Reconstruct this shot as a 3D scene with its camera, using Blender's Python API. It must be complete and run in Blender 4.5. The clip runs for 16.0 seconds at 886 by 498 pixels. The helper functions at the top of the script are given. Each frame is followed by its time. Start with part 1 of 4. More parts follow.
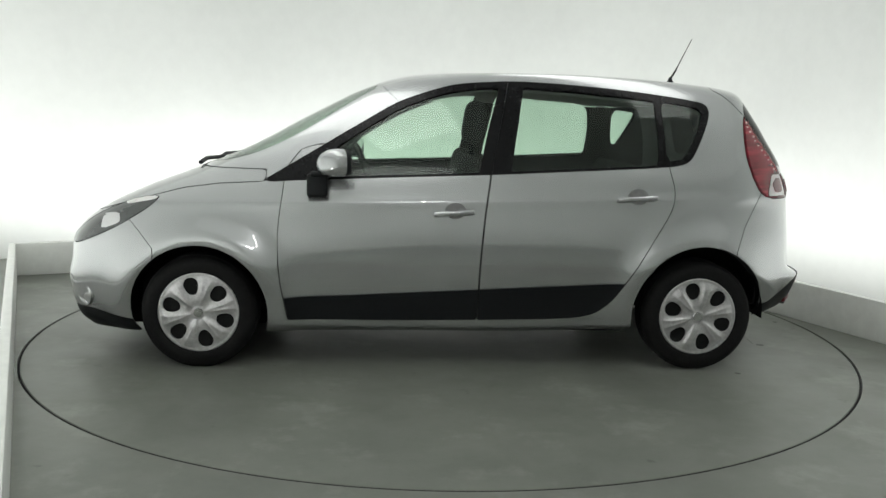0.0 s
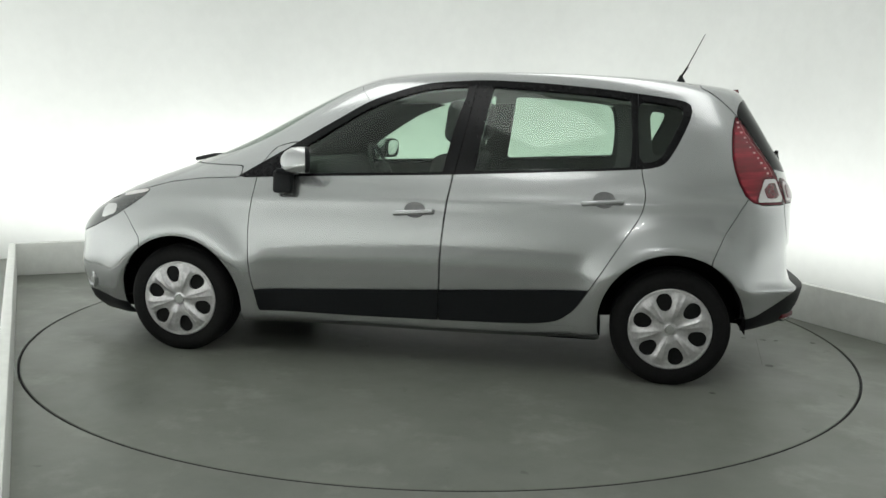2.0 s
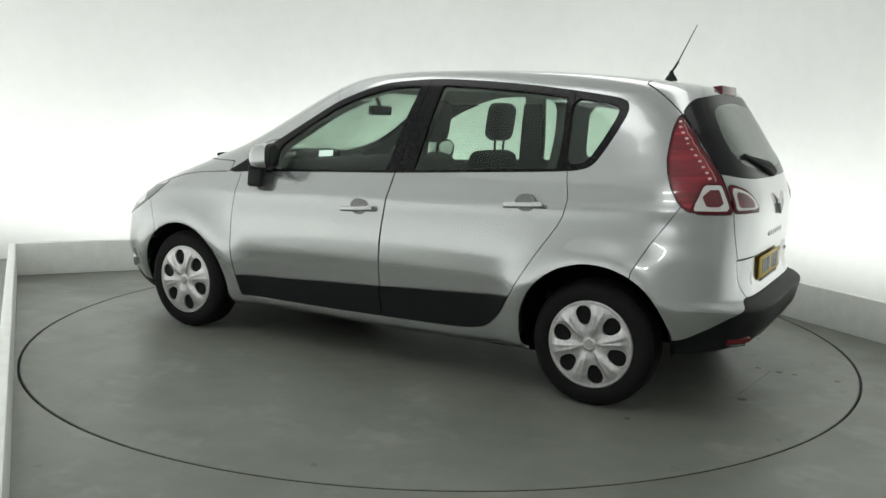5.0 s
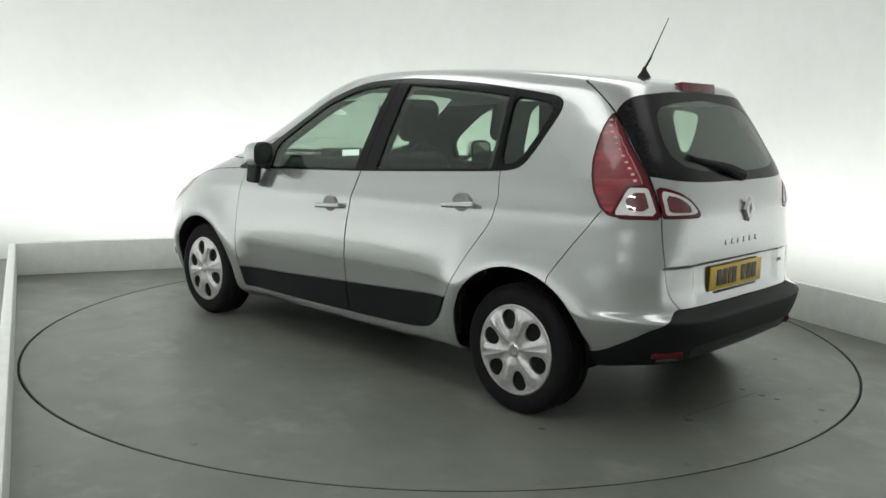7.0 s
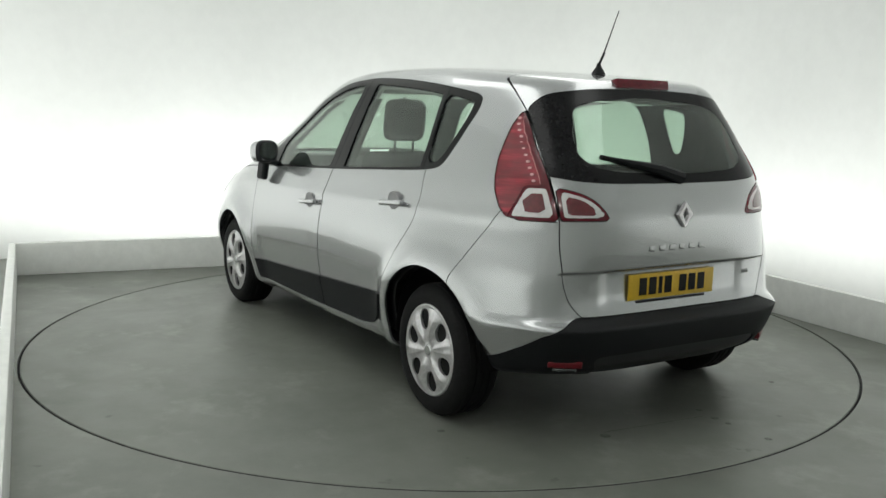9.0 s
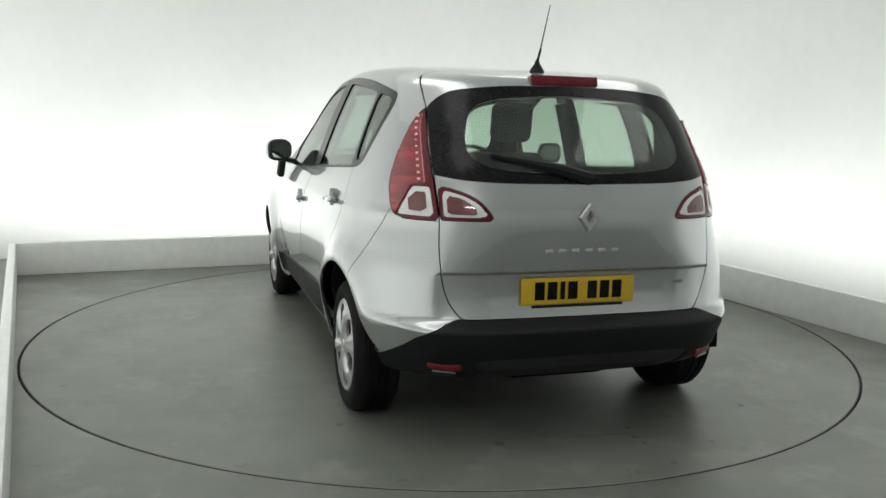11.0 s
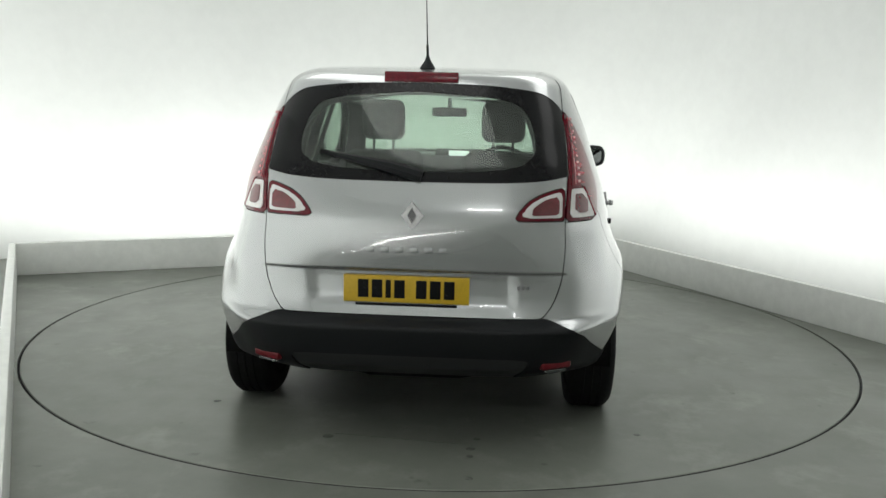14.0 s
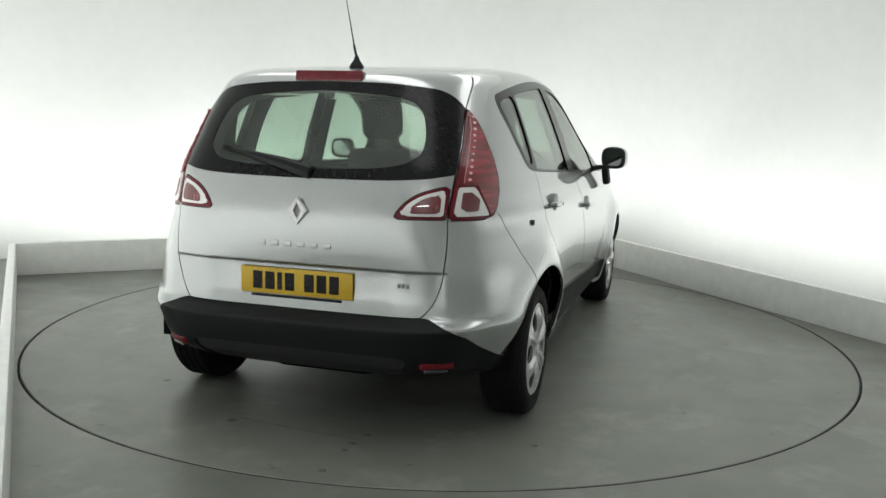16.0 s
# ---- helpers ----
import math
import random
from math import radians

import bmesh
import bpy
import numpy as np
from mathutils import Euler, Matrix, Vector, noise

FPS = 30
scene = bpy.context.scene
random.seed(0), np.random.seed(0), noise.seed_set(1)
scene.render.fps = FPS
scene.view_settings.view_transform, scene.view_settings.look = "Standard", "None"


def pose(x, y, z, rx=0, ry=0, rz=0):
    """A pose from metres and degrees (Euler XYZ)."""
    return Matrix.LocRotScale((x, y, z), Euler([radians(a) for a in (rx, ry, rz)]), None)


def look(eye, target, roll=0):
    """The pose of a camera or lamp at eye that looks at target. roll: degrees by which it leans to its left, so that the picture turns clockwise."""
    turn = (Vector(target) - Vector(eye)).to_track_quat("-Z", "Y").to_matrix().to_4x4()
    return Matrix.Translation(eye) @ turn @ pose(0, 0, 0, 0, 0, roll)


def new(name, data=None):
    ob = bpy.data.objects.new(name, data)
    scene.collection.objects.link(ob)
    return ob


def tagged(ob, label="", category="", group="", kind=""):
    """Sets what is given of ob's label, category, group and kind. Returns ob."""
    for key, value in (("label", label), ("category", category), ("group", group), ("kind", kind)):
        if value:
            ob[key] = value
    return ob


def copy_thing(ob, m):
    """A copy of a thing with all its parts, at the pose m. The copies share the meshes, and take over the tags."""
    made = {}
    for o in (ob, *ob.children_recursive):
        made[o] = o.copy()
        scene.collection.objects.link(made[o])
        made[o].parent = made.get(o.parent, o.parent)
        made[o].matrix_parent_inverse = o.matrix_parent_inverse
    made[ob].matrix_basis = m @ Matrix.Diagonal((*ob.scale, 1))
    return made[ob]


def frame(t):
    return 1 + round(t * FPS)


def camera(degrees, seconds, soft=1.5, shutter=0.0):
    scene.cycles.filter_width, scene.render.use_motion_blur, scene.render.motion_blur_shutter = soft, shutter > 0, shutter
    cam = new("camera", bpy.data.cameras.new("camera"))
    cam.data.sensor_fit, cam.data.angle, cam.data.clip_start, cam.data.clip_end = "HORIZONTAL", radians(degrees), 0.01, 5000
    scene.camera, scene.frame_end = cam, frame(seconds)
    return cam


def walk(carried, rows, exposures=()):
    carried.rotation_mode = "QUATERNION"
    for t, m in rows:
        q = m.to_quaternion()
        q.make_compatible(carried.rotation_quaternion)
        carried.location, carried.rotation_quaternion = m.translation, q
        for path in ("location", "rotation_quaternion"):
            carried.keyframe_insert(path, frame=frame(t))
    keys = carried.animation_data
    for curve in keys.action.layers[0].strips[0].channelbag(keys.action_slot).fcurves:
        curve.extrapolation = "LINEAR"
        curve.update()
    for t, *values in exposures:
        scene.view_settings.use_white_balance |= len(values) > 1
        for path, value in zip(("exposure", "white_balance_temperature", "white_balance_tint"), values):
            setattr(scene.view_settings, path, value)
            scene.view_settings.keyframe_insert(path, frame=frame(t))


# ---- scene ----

# ================= camera =================
cam = camera(53.78, 16.0, soft=1.5)
EYE = (0.0, -5.510, 1.3756)
AIM = (EYE[0] + 0.000313, EYE[1] + 0.988152, EYE[2] - 0.153481)
walk(cam, [(0.0, look(EYE, AIM, 1.374)), (16.0, look(EYE, AIM, 1.374))])

# the turntable's angle, in degrees, second by second
TURN = [(0.0, 183.95), (1.0, 177.13), (2.0, 170.31), (3.0, 163.45), (4.0, 156.54), (5.0, 149.72),
        (6.0, 142.90), (6.5, 139.46), (7.5, 132.51), (8.5, 125.51), (9.2, 120.57), (10.2, 113.57),
        (11.5, 104.43), (12.5, 97.40), (13.5, 90.39), (14.5, 83.43), (15.2, 78.60), (16.0, 73.04)]
CAR_AT = (-0.0056, 0.0050)
CAR_YAW = -0.35

# ================= world and light =================
world = bpy.data.worlds.new("world")
world.use_nodes = True
scene.world = world
world.node_tree.nodes["Background"].inputs[0].default_value = (0.9, 1.0, 0.95, 1)
world.node_tree.nodes["Background"].inputs[1].default_value = 0.02
scene.view_settings.exposure = 0.0

# the room's own axes: E1 runs along the far wall, E2 towards it
E1 = Vector((0.918, 0.396, 0)).normalized()
E2 = Vector((-E1.y, E1.x, 0))
LEFT, RIGHT, BACK, FRONT = -2.51, 2.515, 2.655, -6.3
GAP, WALL_R, CEIL = 1.0, 1.3, 3.4


def room(a, b, z=0.0):
    return E1 * a + E2 * b + Vector((0, 0, z))


COOL = (0.985, 1.0, 0.973)


def strip(name, a, b, inward, watts):
    """A light strip in the trough behind a plinth, from a to b (room axes), washing the wall."""
    a, b = Vector(a), Vector(b)
    mid, run = (a + b) / 2, (b - a).normalized()
    d = bpy.data.lights.new(name, "AREA")
    d.shape, d.size, d.size_y, d.energy, d.color = "RECTANGLE", (b - a).length, 0.10, watts, COOL
    ob = new(name, d)
    z = -(Vector((0, 0, 1)) * 0.96 - Vector(inward) * 0.28).normalized()
    y = z.cross(run).normalized()
    ob.matrix_world = Matrix.Translation(mid) @ Matrix((run, y, z)).transposed().to_4x4()
    return ob


strip("trough_light", room(LEFT, BACK + 0.19, 0.14), room(RIGHT, BACK + 0.19, 0.14), -E2, 71)
strip("trough_light", room(RIGHT + 0.17, -5.6, 0.14), room(RIGHT + 0.17, BACK, 0.14), -E1, 84)
strip("trough_light", room(LEFT - 0.17, -5.6, 0.14), room(LEFT - 0.17, BACK, 0.14), E1, 113)
# two broad soft panels, added out of view as overhead fill light
for a in (-1.3, 1.3):
    d = bpy.data.lights.new("ceiling_fill", "AREA")
    d.shape, d.size, d.size_y, d.energy, d.color = "RECTANGLE", 0.9, 4.6, 25, COOL
    new("ceiling_fill", d).matrix_world = Matrix.Translation(room(a, -1.0, CEIL - 0.05)) @ Matrix((E1, E2, Vector((0, 0, 1)))).transposed().to_4x4()

# a bare fluorescent batten over the studio's entrance
d = bpy.data.lights.new("batten", "AREA")
d.shape, d.size, d.size_y, d.energy, d.color = "RECTANGLE", 1.0, 0.045, 8, COOL
new("batten", d).matrix_world = look((0.3, -6.5, 3.15), (0.0, -2.0, 0.6))


# ================= materials =================
def mat(name):
    m = bpy.data.materials.new(name)
    m.use_nodes = True
    nt = m.node_tree
    return m, nt, nt.nodes["Principled BSDF"]


def put(bsdf, **kw):
    for key, value in kw.items():
        bsdf.inputs[key.replace("_", " ")].default_value = value


def rgb(r, g, b):
    return (r, g, b, 1.0)


def noisy(nt, scale, detail=4.0, rough=0.6, coord="Object"):
    tc = nt.nodes.new("ShaderNodeTexCoord")
    n = nt.nodes.new("ShaderNodeTexNoise")
    n.inputs["Scale"].default_value, n.inputs["Detail"].default_value = scale, detail
    n.inputs["Roughness"].default_value = rough
    nt.links.new(tc.outputs[coord], n.inputs["Vector"])
    return n.outputs["Fac"]


def ramp(nt, fac, stops):
    r = nt.nodes.new("ShaderNodeValToRGB")
    while len(r.color_ramp.elements) < len(stops):
        r.color_ramp.elements.new(0.5)
    for e, (p, c) in zip(r.color_ramp.elements, stops):
        e.position, e.color = p, c
    nt.links.new(fac, r.inputs["Fac"])
    return r.outputs["Color"]


def mixed(nt, fac, a, b, blend="MIX"):
    m = nt.nodes.new("ShaderNodeMix")
    m.data_type, m.blend_type = "RGBA", blend
    for k, v in ((0, fac), (6, a), (7, b)):
        if hasattr(v, "is_linked"):
            nt.links.new(v, m.inputs[k])
        else:
            m.inputs[k].default_value = v
    return m.outputs[2]


def bump(nt, bsdf, fac, strength, distance):
    b = nt.nodes.new("ShaderNodeBump")
    b.inputs["Strength"].default_value, b.inputs["Distance"].default_value = strength, distance
    nt.links.new(fac, b.inputs["Height"])
    nt.links.new(b.outputs["Normal"], bsdf.inputs["Normal"])


def plain(name, colour, roughness, metallic=0.0, scale=60.0, vary=0.12, bumps=0.0, coat=0.0, spec=0.5):
    """A surface with slight variation of tone and gloss at two scales."""
    m, nt, b = mat(name)
    c = rgb(*colour)
    lo = rgb(*[v * (1 - vary) for v in colour])
    hi = rgb(*[min(1, v * (1 + vary)) for v in colour])
    fine = ramp(nt, noisy(nt, scale), [(0.35, lo), (0.65, hi)])
    wide = ramp(nt, noisy(nt, scale / 14.0, 2.0), [(0.3, rgb(0.93, 0.93, 0.93)), (0.7, rgb(1, 1, 1))])
    nt.links.new(mixed(nt, 1.0, fine, wide, "MULTIPLY"), b.inputs["Base Color"])
    put(b, Roughness=roughness, Metallic=metallic)
    b.inputs["Specular IOR Level"].default_value = spec
    if coat:
        b.inputs["Coat Weight"].default_value, b.inputs["Coat Roughness"].default_value = coat, 0.04
        b.inputs["Coat IOR"].default_value = 1.6
    if bumps:
        bump(nt, b, noisy(nt, scale * 2), bumps, 0.004)
    return m


def paint_material():
    m, nt, b = mat("silver_metallic_paint")
    flake = ramp(nt, noisy(nt, 900.0, 2.0), [(0.3, rgb(0.392, 0.400, 0.408)), (0.7, rgb(0.508, 0.518, 0.527))])
    film = ramp(nt, noisy(nt, 3.0, 5.0), [(0.3, rgb(0.94, 0.94, 0.94)), (0.7, rgb(1, 1, 1))])
    nt.links.new(mixed(nt, 1.0, flake, film, "MULTIPLY"), b.inputs["Base Color"])
    put(b, Metallic=0.75, Roughness=0.25)
    b.inputs["Coat IOR"].default_value = 1.75
    b.inputs["Coat Weight"].default_value, b.inputs["Coat Roughness"].default_value = 1.0, 0.04
    return m


def glass_material(name, tint, gloss=0.02, dust=0.0):
    m, nt, b = mat(name)
    nt.nodes.remove(b)
    out = nt.nodes["Material Output"]
    clear, shine = nt.nodes.new("ShaderNodeBsdfTransparent"), nt.nodes.new("ShaderNodeBsdfGlossy")
    clear.inputs["Color"].default_value = rgb(*tint)
    shine.inputs["Roughness"].default_value = gloss
    f, mix = nt.nodes.new("ShaderNodeLayerWeight"), nt.nodes.new("ShaderNodeMixShader")
    f.inputs["Blend"].default_value = 0.5
    rise, level = nt.nodes.new("ShaderNodeMath"), nt.nodes.new("ShaderNodeMath")
    rise.operation, level.operation = "POWER", "MULTIPLY_ADD"
    rise.inputs[1].default_value = 4.0
    level.inputs[1].default_value, level.inputs[2].default_value = 0.85, 0.035
    nt.links.new(f.outputs["Facing"], rise.inputs[0])
    nt.links.new(rise.outputs[0], level.inputs[0])
    nt.links.new(level.outputs[0], mix.inputs[0])
    nt.links.new(clear.outputs[0], mix.inputs[1])
    nt.links.new(shine.outputs[0], mix.inputs[2])
    if not dust:
        nt.links.new(mix.outputs[0], out.inputs["Surface"])
        return m
    # a thin uneven film of dust
    film, coat = nt.nodes.new("ShaderNodeBsdfDiffuse"), nt.nodes.new("ShaderNodeMixShader")
    film.inputs["Color"].default_value = rgb(0.55, 0.56, 0.55)
    cloud = ramp(nt, noisy(nt, 3.2, 3.0, 0.55), [(0.42, rgb(dust * 0.25, dust * 0.25, dust * 0.25)), (0.66, rgb(dust, dust, dust))])
    nt.links.new(cloud, coat.inputs[0])
    nt.links.new(mix.outputs[0], coat.inputs[1])
    nt.links.new(film.outputs[0], coat.inputs[2])
    nt.links.new(coat.outputs[0], out.inputs["Surface"])
    return m


def fluted_lens():
    """Red lens plastic over a fluted reflector: level reflections painted in as lighter red streaks."""
    m, nt, b = mat("red_fluted_lens")
    tc, mp, n = nt.nodes.new("ShaderNodeTexCoord"), nt.nodes.new("ShaderNodeMapping"), nt.nodes.new("ShaderNodeTexNoise")
    mp.inputs["Scale"].default_value = (5.0, 5.0, 55.0)
    n.inputs["Scale"].default_value, n.inputs["Detail"].default_value = 1.0, 3.0
    nt.links.new(tc.outputs["Object"], mp.inputs["Vector"])
    nt.links.new(mp.outputs["Vector"], n.inputs["Vector"])
    nt.links.new(ramp(nt, n.outputs["Fac"], [(0.32, rgb(0.15, 0.004, 0.013)), (0.52, rgb(0.23, 0.006, 0.020)), (0.72, rgb(0.42, 0.02, 0.04))]), b.inputs["Base Color"])
    put(b, Roughness=0.22)
    b.inputs["Coat Weight"].default_value, b.inputs["Coat Roughness"].default_value = 1.0, 0.03
    bump(nt, b, n.outputs["Fac"], 0.35, 0.004)
    return m


def floor_material(name, scale):
    m, nt, b = mat(name)
    wide = ramp(nt, noisy(nt, 0.8 * scale, 7.0, 0.68), [(0.30, rgb(0.112, 0.121, 0.104)), (0.70, rgb(0.178, 0.186, 0.164))])
    smear = ramp(nt, noisy(nt, 1.7 * scale, 7.0, 0.66), [(0.54, rgb(0, 0, 0)), (0.80, rgb(1, 1, 1))])
    scuffed = mixed(nt, smear, wide, rgb(0.27, 0.28, 0.25))
    spots = ramp(nt, noisy(nt, 5.5 * scale, 3.0, 0.5), [(0.255, rgb(0.55, 0.55, 0.55)), (0.30, rgb(1, 1, 1))])
    grit = ramp(nt, noisy(nt, 46.0, 6.0, 0.7), [(0.28, rgb(0.78, 0.78, 0.78)), (0.42, rgb(1, 1, 1))])
    worn = mixed(nt, 0.8, scuffed, spots, "MULTIPLY")
    nt.links.new(mixed(nt, 0.6, worn, grit, "MULTIPLY"), b.inputs["Base Color"])
    gl = ramp(nt, noisy(nt, 2.1, 6.0), [(0.3, rgb(0.34, 0.34, 0.34)), (0.75, rgb(0.52, 0.52, 0.52))])
    nt.links.new(gl, b.inputs["Roughness"])
    b.inputs["Specular IOR Level"].default_value = 0.6
    bump(nt, b, noisy(nt, 140.0), 0.05, 0.002)
    return m


PAINT = paint_material()
GLASS = glass_material("tinted_window_glass", (0.80, 0.87, 0.82))
DUSTY_GLASS = glass_material("dusty_rear_window_glass", (0.78, 0.85, 0.80), 0.02, 0.06)
BLACK_GLOSS = plain("black_gloss_trim", (0.006, 0.006, 0.007), 0.2, spec=0.2)
BLACK_PLASTIC = plain("grained_black_plastic", (0.008, 0.0092, 0.0104), 0.55, scale=90, bumps=0.12, spec=0.22)
RUBBER = plain("tyre_rubber", (0.007, 0.007, 0.0072), 0.75, scale=50, vary=0.25, bumps=0.1, spec=0.2)
COVER = plain("silver_wheel_cover", (0.56, 0.55, 0.56), 0.3, 0.6, coat=0.5)
DARK = plain("dark_underbody", (0.006, 0.006, 0.006), 0.9, spec=0.1)
TRIM = plain("charcoal_cabin_trim", (0.026, 0.027, 0.028), 0.75, scale=80, bumps=0.1)
LINER = plain("pale_grey_headliner", (0.30, 0.30, 0.29), 0.9, scale=120)
FABRIC = plain("dark_seat_fabric", (0.028, 0.029, 0.031), 0.9, scale=150, vary=0.3, bumps=0.3)
CHROME = plain("chrome", (0.75, 0.75, 0.76), 0.12, 1.0, vary=0.03)
RED_LENS = fluted_lens()
DEEP_RED = plain("deep_red_lens", (0.115, 0.003, 0.011), 0.14, vary=0.2, coat=0.3, spec=0.35)
WHITE_LENS = plain("frosted_clear_lens", (0.72, 0.70, 0.70), 0.2, vary=0.05, coat=1.0)
SMOKE = plain("smoked_lamp_insert", (0.13, 0.008, 0.016), 0.25, vary=0.2, coat=1.0)
HEAD_DARK = plain("dark_headlamp_housing", (0.05, 0.055, 0.055), 0.2, coat=1.0)
YELLOW = plain("yellow_plate_plastic", (0.62, 0.40, 0.02), 0.4, vary=0.06)
MIRROR = plain("mirror_glass", (0.85, 0.86, 0.86), 0.03, 1.0, vary=0.01)
PAPER = plain("white_paper", (0.85, 0.86, 0.86), 0.7, vary=0.03)
WALL = plain("white_wall_paint", (0.735, 0.75, 0.735), 0.75, scale=8, vary=0.015)
PLINTH = plain("off_white_plinth_paint", (0.77, 0.78, 0.755), 0.5, scale=12, vary=0.04, bumps=0.03)
FLOOR = floor_material("grey_painted_concrete", 1.0)
DISC = floor_material("grey_painted_turntable", 1.2)
STAIN = plain("dark_disc_mark", (0.11, 0.114, 0.104), 0.6, vary=0.3)
PIT = plain("black_gap", (0.01, 0.01, 0.01), 0.9)
GLOW, _nt, _b = mat("lit_dashboard_display")
put(_b, Base_Color=rgb(0.9, 0.9, 0.9))
_b.inputs["Emission Color"].default_value, _b.inputs["Emission Strength"].default_value = rgb(0.9, 1.0, 0.95), 1.1


# ================= mesh helpers =================
def mesh_ob(name, verts, faces, material, parent=None, label="", smooth=True):
    me = bpy.data.meshes.new(name)
    me.from_pydata([tuple(v) for v in verts], [], [tuple(int(i) for i in f) for f in faces])
    me.materials.append(material)
    me.polygons.foreach_set("use_smooth", [smooth] * len(me.polygons))
    me.update()
    ob = new(name, me)
    ob.parent = parent
    if label:
        tagged(ob, label)
    return ob


def part(name, bm, material, parent, label="", smooth=True, angle=35):
    """Link a bmesh as ONE mesh object under a thing or a part."""
    bmesh.ops.recalc_face_normals(bm, faces=bm.faces)
    for f in bm.faces:
        f.smooth = smooth
    if smooth:
        for e in bm.edges:
            if len(e.link_faces) == 2 and e.calc_face_angle(0) > radians(angle):
                e.smooth = False
    me = bpy.data.meshes.new(name)
    bm.to_mesh(me)
    bm.free()
    me.materials.append(material)
    ob = new(name, me)
    ob.parent = parent
    if label:
        tagged(ob, label)
    return ob


def box(sx, sy, sz, bevel=0.01, at=(0, 0, 0), rot=(0, 0, 0), seg=3):
    bm = bmesh.new()
    bmesh.ops.create_cube(bm, size=1)
    bmesh.ops.scale(bm, vec=(sx, sy, sz), verts=bm.verts)
    if bevel:
        bmesh.ops.bevel(bm, geom=bm.edges[:], offset=bevel, segments=seg, affect="EDGES", profile=0.5)
    bmesh.ops.transform(bm, matrix=pose(*at, *rot), verts=bm.verts)
    return bm


def lathe(profile, n=64, axis="y", at=(0, 0, 0)):
    """Revolve (radius, offset) pairs round an axis."""
    bm = bmesh.new()
    rows = []
    for r, o in profile:
        row = []
        for i in range(n):
            a = 2 * math.pi * i / n
            c, s = r * math.cos(a), r * math.sin(a)
            p = {"y": (c, o, s), "z": (c, s, o), "x": (o, c, s)}[axis]
            row.append(bm.verts.new(Vector(p) + Vector(at)))
        rows.append(row)
    for a, b in zip(rows, rows[1:]):
        for i in range(n):
            bm.faces.new((a[i], a[(i + 1) % n], b[(i + 1) % n], b[i]))
    for row in (rows[0], rows[-1]):
        if (row[0].co - row[n // 2].co).length > 0.004:
            bm.faces.new(row)
    return bm


def tube(points, r, n=8):
    """A round rod through the points; r is one radius or one for each point."""
    bm = bmesh.new()
    pts = [Vector(p) for p in points]
    rs = r if isinstance(r, (list, tuple)) else [r] * len(pts)
    rows = []
    for i, p in enumerate(pts):
        d = (pts[min(i + 1, len(pts) - 1)] - pts[max(i - 1, 0)]).normalized()
        a = d.orthogonal().normalized() if abs(d.z) > 0.95 else d.cross(Vector((0, 0, 1))).normalized()
        b = d.cross(a)
        rows.append([bm.verts.new(p + (a * math.cos(k * 2 * math.pi / n) + b * math.sin(k * 2 * math.pi / n)) * rs[i]) for k in range(n)])
    for a, b in zip(rows, rows[1:]):
        for k in range(n):
            bm.faces.new((a[k], a[(k + 1) % n], b[(k + 1) % n], b[k]))
    bm.faces.new(rows[0])
    bm.faces.new(rows[-1])
    return bm


def joined(*bms):
    out = bmesh.new()
    for b in bms:
        me = bpy.data.meshes.new("tmp")
        b.to_mesh(me)
        out.from_mesh(me)
        b.free()
        bpy.data.meshes.remove(me)
    return out


